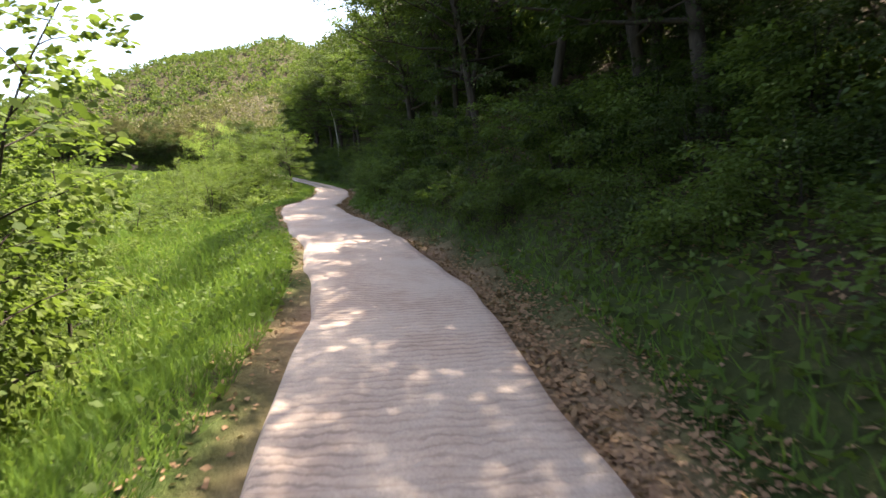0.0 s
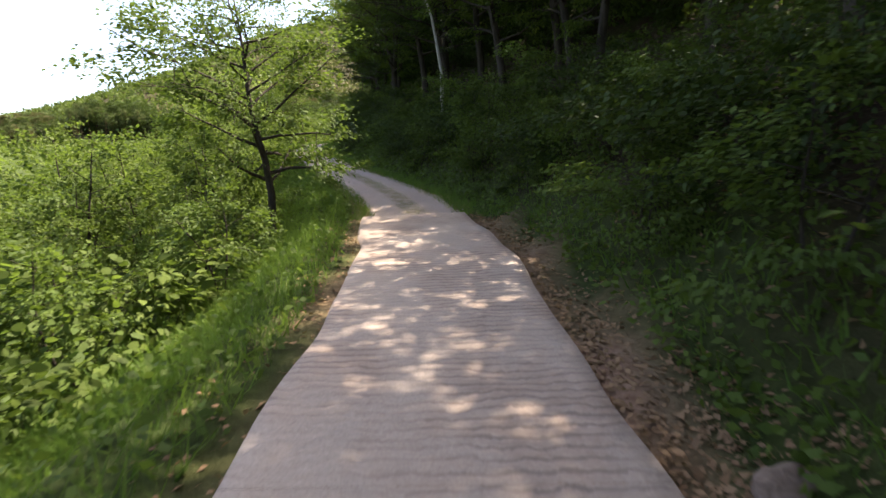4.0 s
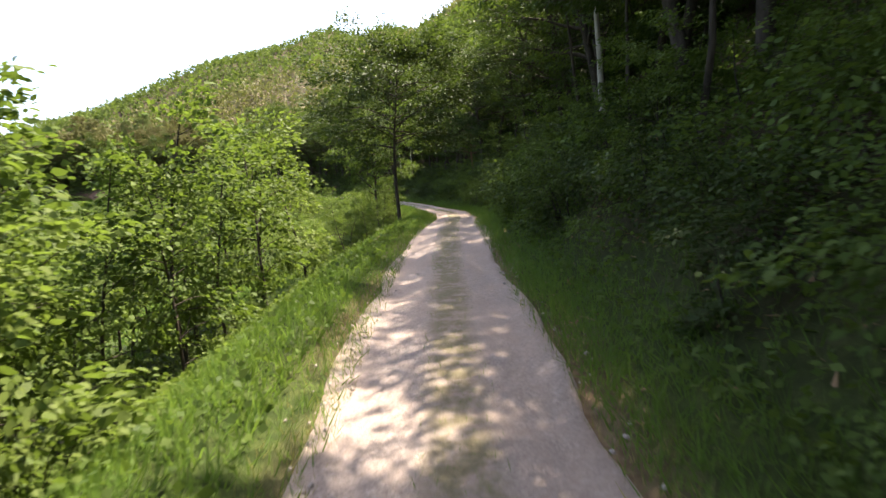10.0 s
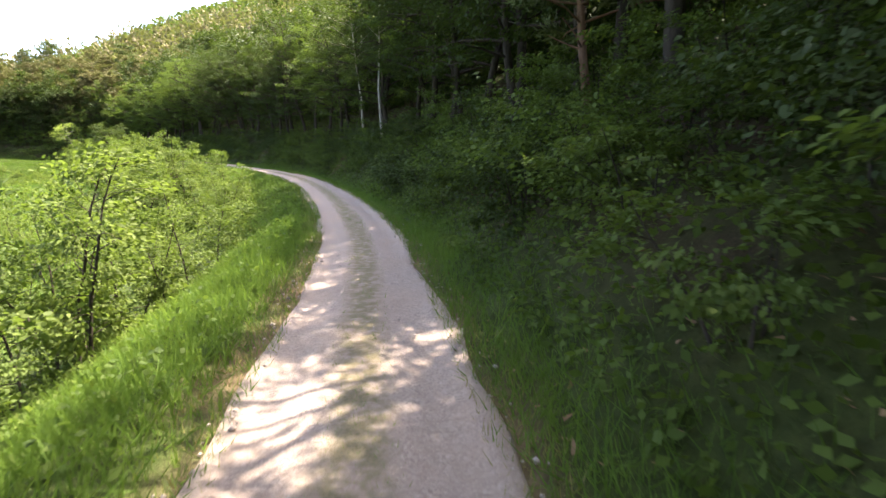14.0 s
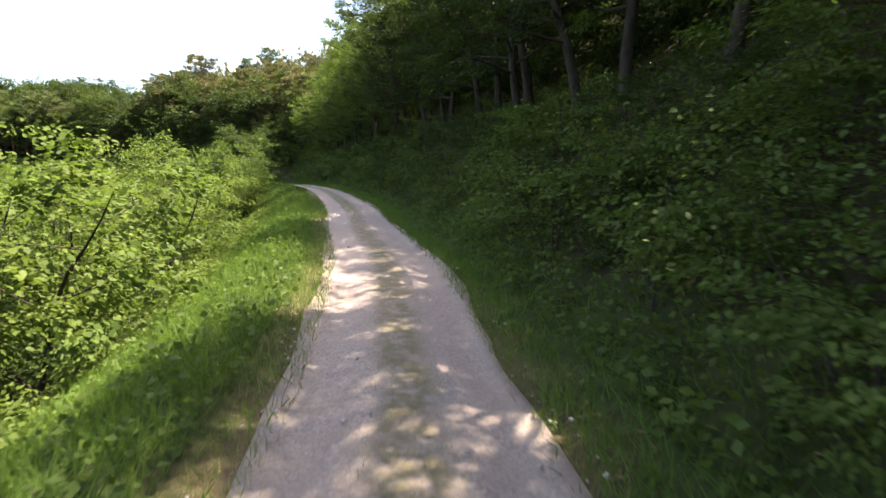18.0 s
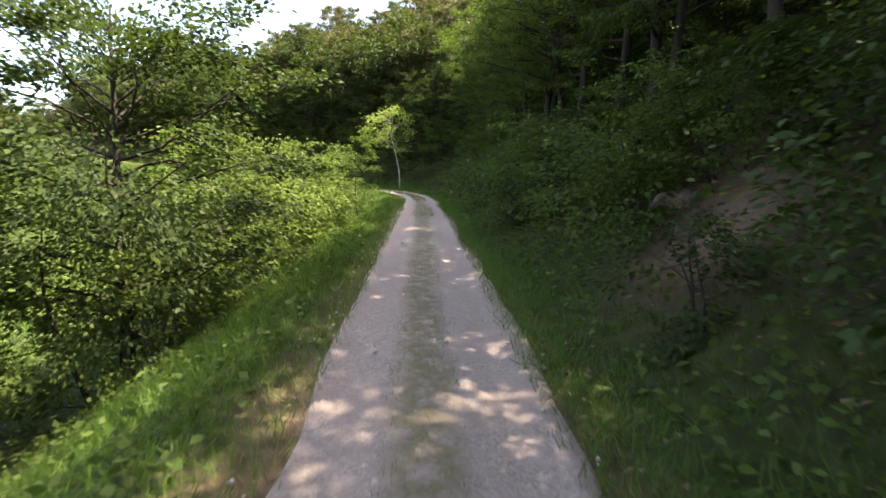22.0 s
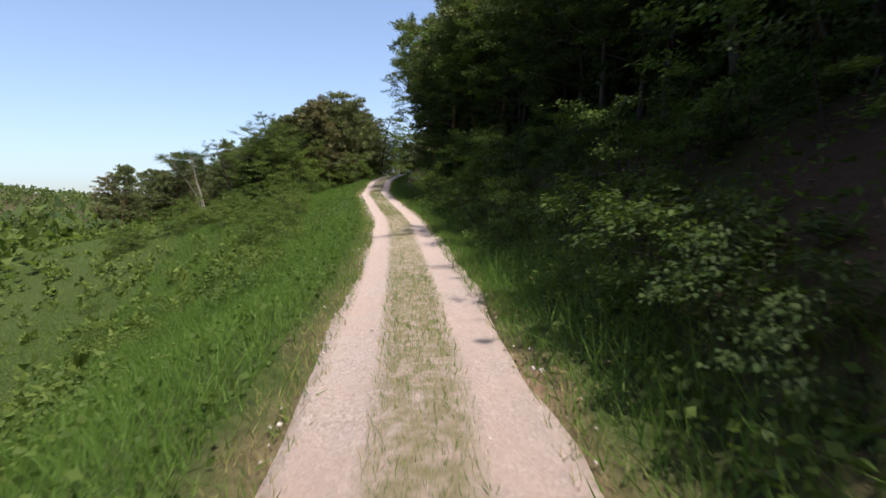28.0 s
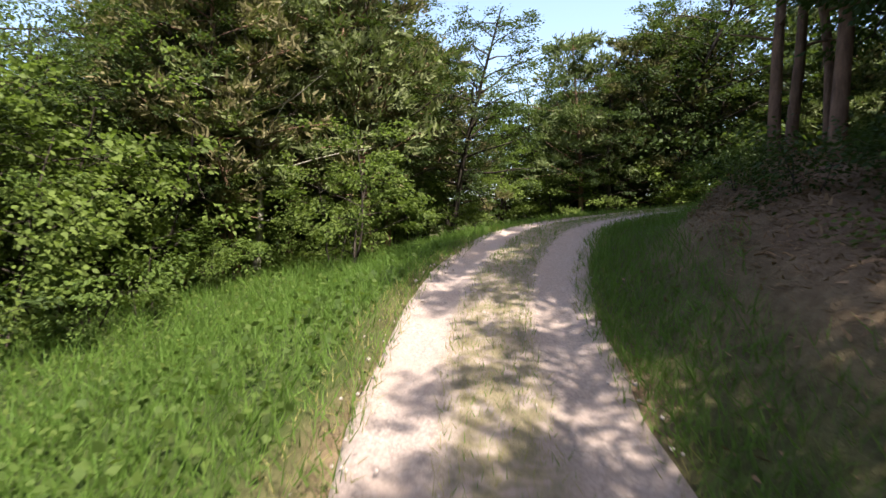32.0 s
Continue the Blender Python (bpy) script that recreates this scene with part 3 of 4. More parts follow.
def pine_meshes(name, seed, height, radius, crown_low, whorls, leafmat, tufts=170, needles=14, bare=3, bark=None):
    """Trunk with snags, and tufted crown, of one pine."""
    rs = np.random.RandomState(seed)
    trunk = bent((0, 0, -0.3), (rs.uniform(-0.06, 0.06), rs.uniform(-0.06, 0.06), 1), height + 0.3, rs, 10, 0, 0.05)
    r0 = height * 0.0115
    wood = [tube(trunk, r0 * np.linspace(1.15, 0.2, 10), 8)]
    cs, ws = [], []
    for i in range(whorls + bare):
        low = i < bare
        f = rs.uniform(0.2, crown_low) if low else crown_low + (0.98 - crown_low) * (i - bare + rs.uniform(0, 0.8)) / whorls
        k = f * 9
        j = min(int(k), 8)
        base = trunk[j] + (trunk[j + 1] - trunk[j]) * (k - j)
        g = max(0, (f - crown_low) / (1 - crown_low))
        for q in range(1 if low else 3):
            ang = i * 1.1 + q * 2.1 + rs.uniform(-0.4, 0.4)
            reach = radius * (0.45 if low else (1.05 - 0.75 * g ** 1.5)) * rs.uniform(0.65, 1.1)
            limb = bent(base, (math.cos(ang), math.sin(ang), 0.25 - 0.1 * (1 - g)), reach, rs, 5, -0.03, 0.13)
            wood.append(tube(limb, r0 * (0.32 - 0.15 * g) * np.linspace(1, 0.25, 5), 4))
            if not low:
                for u in range(9):
                    m = rs.uniform(1.2, 4)
                    a = int(min(m, 3))
                    p = limb[a] + (limb[a + 1] - limb[a]) * (m - a)
                    side = unit(rs.normal(0, 1, 3) * np.array((1, 1, 0.35)) + unit(limb[-1] - limb[0]) * 0.7)
                    cs.append(p + side * reach * rs.uniform(0.08, 0.32))
                    ws.append(side)
    cs, ws = np.array(cs), np.array(ws)
    c = np.repeat(cs, needles, 0)
    w = np.repeat(ws, needles, 0)
    c = c + rs.normal(0, 0.13, c.shape) * np.array((1, 1, 0.6))
    v, f = leaves(c, w + rs.normal(0, 0.6, c.shape) + np.array((0, 0, 0.35)), 0.25, 0.3, rs, 0.0, 0.4, 3)
    wv, wf = join(wood)
    return mesh_from(name + "_trunk", wv, wf, bark or BARK_PINE), mesh_from(name + "_crown", v, f, leafmat, False)


def make_plant(name, meshes, label, category, group, parts=("trunk", "crown")):
    root = tagged(new(name), label, category, group)
    root.empty_display_size = 0.2
    for pn, me in zip(parts, meshes):
        ob = new(pn, me)
        ob.parent = root
    return root


KEEP_OUT = Matrix.Translation((0, 0, -900))
PROTOS = {}


def plant(kind, x, y, scale=1.0, turn=None, lean=(0, 0), label="", which=None):
    """Set a copy of one of the kinds' variants at a place, with its foot in the ground."""
    options = PROTOS[kind]
    src = options[RS.randint(len(options)) if which is None else which]
    z = float(ground_z(x, y)[0])
    turn = RS.uniform(0, 360) if turn is None else turn
    m = pose(float(x), float(y), z - 0.03, lean[0], lean[1], turn)
    if not src["used"]:
        src["used"] = True
        ob = src["ob"]
        ob.matrix_basis = m
    else:
        ob = copy_thing(src["ob"], m)
    ob.scale = (scale,) * 3
    if label:
        tagged(ob, label)
    return ob


def kind(key, name, label, category, group, meshes_list, parts=("trunk", "crown")):
    PROTOS[key] = [{"ob": make_plant(name, ms, label, category, group, parts), "used": False} for ms in meshes_list]


# Variant 1 keeps plain green; the others carry shade in their leaf colour.
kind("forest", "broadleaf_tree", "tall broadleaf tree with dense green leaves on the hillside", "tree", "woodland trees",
     [tree_meshes("broadleaf", 30 + i, 10.0, 3.3, 0.22, 30, 15000, 0.108, 0.56, LEAF_GREEN if i == 1 else LEAF_SHADE, BARK, 0.14, flat=1.1, spread=0.19, tier=0.35) for i in range(4)])
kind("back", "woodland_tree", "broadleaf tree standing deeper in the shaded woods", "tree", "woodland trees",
     [tree_meshes("deep_broadleaf", 40 + i, 11.5, 3.9, 0.16, 18, 4200, 0.3, 0.6, LEAF_SHADE, BARK, 0.15, spread=0.55, sides=5, per=4) for i in range(3)])
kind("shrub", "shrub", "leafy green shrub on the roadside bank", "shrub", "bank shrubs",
     [tree_meshes("shrub", 50 + i, 1.7, 1.25, 0.06, 12, 2300, 0.085, 0.55, (LEAF_GREEN, LEAF_SHADE, LEAF_GREEN)[i], BARK, 0.035, stems=3, sides=3, per=3, spread=0.14, flat=1.3, tier=0.4, corners=6) for i in range(3)], ("stem", "foliage"))
kind("bush", "hazel_bush", "broad-leaved green bush under the trees, partly darkened in colour for shade", "bush", "bank shrubs",
     [tree_meshes("bush", 55 + i, 2.4, 1.6, 0.06, 14, 3800, 0.088, 0.58, (LEAF_SHADE, LEAF_GREEN)[i], BARK, 0.04, stems=3, sides=3, per=3, spread=0.15, flat=1.3, tier=0.4, corners=6) for i in range(2)], ("stem", "foliage"))
kind("under", "understory_bush", "leafy bush deep under the trees, its leaf colour darkened for shade", "bush", "understory bushes",
     [tree_meshes("understory", 160 + i, 2.9, 1.9, 0.05, 14, 2000, 0.16, 0.58, LEAF_SHADE, BARK, 0.04, stems=3, sides=3, per=2, spread=0.36, flat=1.2, corners=6) for i in range(2)], ("stem", "foliage"))
kind("low", "bank_shrub", "low spreading shrub in the shade of the bank", "shrub", "bank shrubs",
     [tree_meshes("bank_shrub", 150 + i, 1.3, 1.3, 0.05, 12, 1800, 0.085, 0.6, (LEAF_GREEN, LEAF_SHADE)[i], BARK, 0.03, stems=3, sides=3, per=2, spread=0.28, flat=0.9, corners=6) for i in range(2)], ("stem", "foliage"))
kind("bramble", "bramble_bush", "low tangled bramble with fresh green leaves", "bush", "slope brambles",
     [tree_meshes("bramble", 58 + i, 1.2, 1.3, 0.05, 12, 800, 0.14, 0.6, (LEAF_LIME, LEAF_GREEN)[i], BARK, 0.02, stems=3, sides=3, per=2, spread=0.26, corners=6) for i in range(2)], ("stem", "foliage"))
kind("sapling", "sapling", "slender young tree with bright green leaves below the road edge", "sapling", "roadside saplings",
     [tree_meshes("sapling", 60 + i, 4.8, 1.15, 0.12, 20, 2300, 0.105, 0.6, LEAF_GREEN if i > 1 else LEAF_LIME, BARK, 0.04, sides=4, per=3, spread=0.15, up=0.7, corners=6) for i in range(4)])
kind("thicket", "young_tree", "bushy young tree with yellow-green spring leaves", "tree", "valley thicket",
     [tree_meshes("thicket", 70 + i, 4.6, 2.2, 0.06, 18, 4800, 0.115, 0.62, LEAF_LIME if i != 1 else LEAF_GREEN, BARK, 0.07, stems=2, sides=4, per=4, spread=0.2, tier=0.45, corners=6) for i in range(3)])
kind("tallpine", "pine_tree", "straight pine with a long bare trunk and high crown", "pine", "pine wood",
     [pine_meshes("tallpine", 86 + i, 11.5, 2.7, 0.5, 9, NEEDLE, needles=24, bare=5) for i in range(2)])
kind("pine", "pine_tree", "pine tree with bare lower trunk and dull green needles", "pine", "pine wood",
     [pine_meshes("pine", 80 + i, 9.5, 2.9, 0.25, 15, (NEEDLE, NEEDLE_RUST, NEEDLE)[i], needles=22) for i in range(3)])
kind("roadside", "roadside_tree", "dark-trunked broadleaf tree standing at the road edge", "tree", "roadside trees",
     [tree_meshes("roadside", 90 + i, 7.5, 3.2, (0.28, 0.44, 0.14, 0.48)[i], (30, 30, 46, 40)[i], (16000, 16000, 24000, 30000)[i], 0.12, 0.55, LEAF_SHADE if i else LEAF_GREEN, BARK, (0.13, 0.15, 0.11, 0.08)[i], up=0.55, lean=0.06, spread=0.28, tier=0.4) for i in range(4)])
kind("verge", "verge_tree", "tree with clean dark trunk and high open crown beside the road", "tree", "roadside trees",
     [tree_meshes("verge", 105 + i, 8.2, 3.0, 0.45, 18, 8000, 0.12, 0.6, LEAF_GREEN, BARK, 0.12, up=0.7, lean=-0.08, spread=0.26, tier=0.4, corners=6) for i in range(2)])
kind("feathery", "feathery_tree", "open-crowned tree with pale feathery leaves and bare forked limbs", "tree", "roadside trees",
     [tree_meshes("feathery", 95, 6.6, 3.0, 0.3, 20, 6500, 0.11, 0.5, LEAF_PALE, BARK, 0.12, up=0.75, stems=2, spread=0.3, flat=1.4)])
kind("pale", "pale_tree", "slim pale-trunked tree with light yellow-green leaves", "tree", "roadside trees",
     [tree_meshes("pale", 97, 8.0, 2.4, 0.4, 14, 1700, 0.2, 0.5, LEAF_PALE, BARK_PALE, 0.07, up=0.5)])
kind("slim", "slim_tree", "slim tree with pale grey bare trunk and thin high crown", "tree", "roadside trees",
     [tree_meshes("slim", 101 + i, 10.0, 2.3, 0.66, 10, 2600, 0.14, 0.55, LEAF_SHADE, BARK_PALE, 0.085, up=0.7, lean=0.1 - 0.2 * i) for i in range(2)])
kind("leaning", "leaning_tree", "thin dark leaning trunk with sparse leaves", "tree", "roadside trees",
     [tree_meshes("leaning", 98, 7.0, 1.5, 0.62, 10, 600, 0.2, 0.5, LEAF_GREEN, BARK, 0.06, lean=0.28)])
kind("snag", "dead_pine", "dead grey pine with bare spreading branches", "pine", "pine wood",
     [(pine_meshes("snag", 99, 7.0, 2.6, 0.35, 7, NEEDLE, bark=BARK_PALE)[0],)], ("trunk",))


def rock_mesh(name, seed):
    """One weathered boulder, about a metre across, foot below the ground."""
    rs = np.random.RandomState(seed)
    bm = bmesh.new()
    bmesh.ops.create_icosphere(bm, subdivisions=3, radius=0.5)
    off = rs.uniform(0, 50, 3)
    for v in bm.verts:
        n = noise.noise(Vector(off) + v.co * 2.2) * 0.22 + noise.noise(Vector(off) + v.co * 6) * 0.07
        v.co = Vector((v.co.x * 1.25, v.co.y * 0.9, v.co.z * 0.7)) * (1 + n * 1.6)
    me = bpy.data.meshes.new(name)
    bm.to_mesh(me)
    bm.free()
    me.materials.append(BANK_ROCK)
    return me


ROCKS = [rock_mesh("rock", 120 + i) for i in range(3)]

# ---- planting ----
def along(s0, s1, step, near, far, key, low=0.7, high=1.15, which=None):
    """Plants of one kind along the line, every step metres, between two distances to the right (negative: left)."""
    for s in np.arange(s0, s1, step):
        x, y = place(s + RS.uniform(-0.45, 0.45) * step, RS.uniform(near, far))
        real = near_line(x, y)[1][0]
        if abs(real) < min(abs(near), abs(far)) - 0.6:
            continue
        if bareness(np.array([s]), real[None])[0] > 0.45:
            continue
        plant(key, x[0], y[0], RS.uniform(low, high), which=which)


T = at_time
# woods on the hill side
along(1, T(1.4), 1.9, 5.8, 7.4, "forest", 0.95, 1.25)
along(4, T(1.4), 0.85, 4.4, 8.0, "bush", 0.6, 1.0)
along(T(1.4), T(13.0) + 4, 2.5, 5.3, 6.8, "forest", 0.95, 1.25)
along(T(13.0) + 9, T(14.6), 4.5, 7.5, 9.5, "forest", 0.55, 0.75)
along(T(13.0) + 5, T(14.6), 2.6, 5.6, 8.0, "verge", 0.9, 1.15)
along(T(13.0) + 5, T(14.6), 3.6, 4.4, 6.0, "sapling", 0.7, 1.0)
along(T(14.6), T(22.6), 2.5, 5.3, 6.8, "forest", 0.95, 1.25)
along(T(22.6), T(25.0), 2.5, 5.3, 6.6, "forest", 0.9, 1.2, 1)
along(T(25.0), T(26.0), 1.9, 6.3, 7.6, "forest", 0.75, 1.05, 1)
along(T(25.1), T(28.6), 2.0, 5.2, 7.2, "thicket", 0.55, 0.9, 1)
along(T(8.0), T(12.5), 6, 4.1, 5.0, "leaning", 0.9, 1.2)
along(T(26.0), T(28.6), 1.8, 6.6, 8.0, "forest", 0.6, 0.85)
along(T(28.6), S_END - 12, 1.9, 6.3, 7.6, "forest", 0.75, 1.05)
along(S_END - 16, S_END + 12, 2.0, 4.2, 8.5, "tallpine", 0.85, 1.1)
along(T(25.4), T(29.0), 2.2, 8.5, 12.0, "pine", 1.1, 1.4, 1)
along(T(25.2), T(29.5), 2.4, 12.0, 18.0, "pine", 1.2, 1.5, 1)
along(T(25.2), T(29.5), 3.0, 18.0, 26.0, "pine", 1.1, 1.5)
along(0, SLEN - 6, 3.6, 8.4, 11.0, "back", 0.8, 1.2)
along(0, SLEN - 6, 6.0, 12.5, 16.5, "back", 0.9, 1.25)
along(2, T(1.4), 0.5, 2.9, 5.0, "low", 0.4, 0.7)
along(2, T(1.4), 0.6, 4.4, 6.5, "shrub", 0.7, 1.1)
along(T(1.2), S_END - 10, 1.75, 2.7, 3.5, "shrub", 0.55, 1.05)
along(T(1.2), T(3.2), 0.55, 2.8, 4.6, "shrub", 0.35, 0.7)
along(T(3.2), T(25.0), 1.15, 2.8, 4.4, "low", 0.65, 1.2)
along(T(24.5), T(26.4), 2.6, 8.6, 10.6, "forest", 0.9, 1.2, 1)
along(T(26.4), S_END - 2, 2.6, 8.6, 10.6, "forest", 0.9, 1.2)
along(S_END - 10, S_END - 2, 2.2, 4.6, 5.4, "forest", 1.0, 1.2)
along(S_END - 17, S_END - 1, 2.0, 6.0, 8.0, "forest", 0.7, 1.0)
along(S_END - 17, S_END - 3, 1.6, 4.0, 6.0, "bush", 0.6, 1.0)
along(T(0.8), S_END - 14, 1.35, 3.7, 5.2, "bush", 0.5, 1.0)
along(T(1.4), S_END - 14, 2.1, 7.6, 10.0, "under", 0.7, 1.1)
# young growth on the valley side
along(15.5, T(0.9), 0.8, -6.4, -4.5, "sapling", 0.95, 1.3)
along(T(0.9), T(1.7), 0.8, -8.0, -5.6, "sapling", 0.8, 1.2)
along(3, T(0.9), 2.4, -9.0, -6.0, "thicket", 0.6, 0.9)
along(T(0.9), T(4.6), 2.6, -15, -9.0, "thicket", 0.5, 0.9)
along(T(1.2), T(3.0), 3.2, -9.5, -7.5, "sapling", 0.5, 0.9)
along(T(2.4), T(3.8), 2.0, -18, -11.5, "sapling", 0.9, 1.4)
along(T(2.2), T(3.9), 1.3, -7.5, -3.4, "bramble", 0.4, 0.8)
along(T(4.2), T(4.75), 0.8, -6.0, -3.6, "bramble", 0.9, 1.4)
along(T(5.0), T(6.9), 1.2, -5.8, -3.9, "sapling", 0.45, 0.9)
along(T(6.9), T(8.9), 1.3, -7.5, -3.4, "bramble", 0.4, 0.75)
along(T(9.0), T(10.4), 1.15, -5.8, -3.9, "sapling", 0.7, 1.2)
along(T(5.0), T(7.0), 1.7, -8.4, -6.0, "sapling", 0.6, 1.0)
along(T(7.0), T(8.6), 2.4, -10.5, -8.0, "sapling", 0.5, 0.8)
along(T(8.5), T(10.4), 1.5, -8.4, -6.0, "sapling", 1.1, 1.65)
along(T(5.0), T(10.4), 1.6, -4.6, -3.2, "bramble", 0.5, 1.0)
along(T(5.0), T(7.0), 2.4, -11.5, -7.5, "thicket", 0.75, 1.1)
along(T(7.0), T(8.9), 2.2, -14.0, -8.5, "thicket", 0.5, 0.75)
along(T(8.9), T(12.0), 2.4, -11.5, -7.5, "thicket", 0.75, 1.15)
along(T(10.4), T(12.0), 1.2, -8.0, -5.6, "sapling", 1.1, 1.6)
along(T(13.9), T(15.4), 2.0, -8.0, -5.4, "thicket", 0.55, 1.0)
along(T(13.9), T(15.4), 1.4, -5.6, -4.2, "sapling", 0.6, 1.0)
along(T(15.4), T(18.6), 1.8, -6.8, -4.3, "sapling", 0.5, 0.85)
along(T(13.6), T(16.4), 2.6, -14.0, -8.5, "thicket", 0.6, 1.0)
along(T(13.2), T(14.4), 1.0, -4.6, -3.5, "sapling", 0.5, 0.8)
along(T(13.2), T(14.4), 1.1, -3.9, -3.1, "bramble", 0.45, 0.75)
along(T(16.4), T(18.4), 3.2, -18.0, -13.0, "thicket", 0.5, 0.8)
along(T(18.4), T(20.6), 2.6, -14.0, -8.5, "thicket", 0.6, 1.0)
along(T(18.6), T(21.6), 1.8, -9.5, -6.4, "thicket", 0.9, 1.3)
along(T(16.0), T(20.5), 2.4, -6.0, -3.6, "bramble", 0.5, 1.0)
along(T(20.5), T(24.0), 2.4, -6.0, -3.8, "bramble", 0.35, 0.6)
along(T(21.1), T(22.0), 1.2, -5.8, -4.2, "sapling", 0.7, 1.05)
along(T(21.3), T(22.9), 1.8, -9.5, -6.5, "thicket", 0.5, 0.8)
along(T(22.8), T(23.4), 1.4, -7.0, -5.6, "thicket", 0.7, 0.95)
along(T(23.4), T(24.25), 1.1, -6.8, -5.3, "thicket", 0.9, 1.2)
along(T(24.3), T(26.4), 1.3, -9.0, -3.6, "bramble", 0.4, 0.75)
along(T(24.3), T(26.4), 2.2, -16.0, -8.0, "bramble", 0.7, 1.2)
along(T(24.5), T(25.0), 2.4, -5.6, -4.8, "sapling", 0.95, 1.25)
along(T(25.5), T(31.0), 4.0, -24, -12, "thicket", 0.2, 0.45)
along(T(25.5), T(31.0), 1.5, -18, -6, "bramble", 0.35, 0.7)
along(T(24.6), T(30.5), 2.2, -9, -4.0, "bramble", 0.4, 0.9)
along(T(30.6), S_END + 2, 1.5, -7.5, -5.4, "thicket", 0.35, 0.6)
# single trees along the way
for x, y, size in ((-13.7, 41.8, 0.55), (-14.8, 39.2, 0.45), (-12.9, 44.0, 0.5), (-16.4, 43.6, 0.6)):
    plant("thicket", x, y, size, which=1)
plant("roadside", -13.6, 47.0, 0.78, 90, which=0)
plant("feathery", -35.5, 82.0, 1.4, 60)
for x, y, size in ((-30.2, 77.6, 0.5), (-32.6, 76.4, 0.6), (-35.2, 79.6, 0.65)):
    plant("thicket", x, y, size, which=1)
for x, y, size, w in ((-26.0, 64.6, 1.35, 2), (-24.4, 67.4, 1.2, 3), (-28.6, 68.0, 1.3, 3), (-19.6, 55.8, 1.3, 2), (-31.2, 73.6, 1.15, 2), (-30.4, 75.4, 0.9, 3)):
    plant("sapling", x, y, size, which=w)
plant("roadside", -36.6, 93.0, 1.12, which=1)
plant("leaning", -33.1, 93.3, 1.0, 180)
plant("roadside", -37.1, 134.2, 1.4, 180, which=3)
plant("verge", -38.3, 140.0, 0.95, 90)
plant("roadside", -89.9, 212.3, 0.95, which=2)
plant("verge", *[v[0] for v in place(T(13.0) + 7.0, -4.6)], 0.85)
for s, off in ((T(16.5) + 14, 4.5), (T(16.5) + 9.2, 4.5), (T(11.0) + 4.6, 4.8), (T(5.5) + 5.2, 4.3)):
    plant("slim", *[v[0] for v in place(s, off)], RS.uniform(0.95, 1.15))
plant("pale", -119.0, 239.6, 1.0)
plant("thicket", -104.5, 224.6, 0.6)
for x, y, size in ((-105.0, 226.3, 1.05), (-103.6, 223.4, 1.0), (-107.0, 226.2, 0.9)):
    plant("sapling", x, y, size)
plant("pine", -33.4, 153.6, 0.85, which=0)
# wood on the spur beyond the last bend: pines with broad-leaved bushes at their feet
plant("snag", -191.6, 211.4, 1.2)
for x, y, size in ((-185.3, 200.7, 0.7), (-183.6, 202.2, 0.65), (-187.2, 199.4, 0.75)):
    plant("slim", x, y, size, lean=(8, -6))
LEFT = np.array((-END_HEAD[1], END_HEAD[0]))


def on_spur(n, f0, f1, l0, l1, key, low, high, least):
    for k in range(n):
        f, l = RS.uniform(f0, f1), RS.uniform(l0, l1)
        if key != "thicket" and -0.27 < l / max(f, 1.0) < -0.12:      # the clearing over the bend
            continue
        q = END_XY[:2] + END_HEAD * f + LEFT * l
        if abs(near_line(q[:1], q[1:2])[1][0]) > least:
            plant(key, q[0], q[1], RS.uniform(low, high) * (0.75 if l > 11 else 1.0))


on_spur(34, 14, 28, 5, 15, "pine", 0.85, 1.1, 6.5)
on_spur(24, 16, 34, -12, 12, "pine", 0.8, 1.1, 6.5)
on_spur(30, 10, 28, 14, 26, "pine", 0.75, 1.1, 6.5)
on_spur(26, 16, 28, 1, 10, "pine", 0.9, 1.2, 6.0)
on_spur(14, 10, 19, 6, 14, "forest", 0.75, 1.0, 6.4)
on_spur(20, 15, 24, -10, 14, "forest", 0.65, 0.95, 5.5)
on_spur(24, -3, 6, 6.5, 20, "thicket", 0.4, 0.75, 5)
on_spur(24, 12, 19, -8, 12, "thicket", 0.45, 0.8, 4.6)
on_spur(34, -10, 18, -24, -4.0, "tallpine", 0.85, 1.15, 3.4)
on_spur(44, -12, 26, -26, -9.0, "back", 0.8, 1.2, 7)
on_spur(40, -14, 16, -22, -6.0, "forest", 0.8, 1.2, 5.5)
along(S_END - 12, S_END + 13, 1.7, 6.5, 13.0, "forest", 0.9, 1.25)
on_spur(40, 18, 42, -36, -6, "forest", 0.9, 1.25, 5.0)
on_spur(24, 16, 34, -30, -5, "pine", 0.9, 1.25, 5.0)
HEAD = np.array((-0.955, -0.296))
SIDE = np.array((0.296, -0.955))


def past_bend(key, spots, which=None):
    """Plants beyond the last bend: metres on along the last heading, metres to its left, size."""
    for f, l, size in spots:
        q = np.array(PATH[-1][1:3]) + HEAD * f + SIDE * l
        if abs(near_line(q[:1], q[1:2])[1][0]) > 2.6:
            plant(key, q[0], q[1], size, which=which)


past_bend("tallpine", ((11.5, -7.6, 0.9), (14.5, -7.4, 0.8), (13.0, -9.6, 0.95), (16.0, -10.2, 0.85), (9.5, -8.6, 1.0), (11.0, -11.0, 1.0), (7.5, -10.5, 1.0), (14.0, -12.5, 1.0)))
past_bend("forest", ((12.0, 11.0, 0.75), (15.5, 10.0, 0.7), (9.5, 11.5, 0.75), (19.0, 8.5, 0.7)), 1)
past_bend("forest", ((27.0, -3.0, 0.85), (29.0, -5.5, 0.9), (31.0, -7.5, 0.95), (28.0, -8.0, 0.9), (33.0, -5.0, 1.0), (26.0, -10.5, 0.85)), 1)
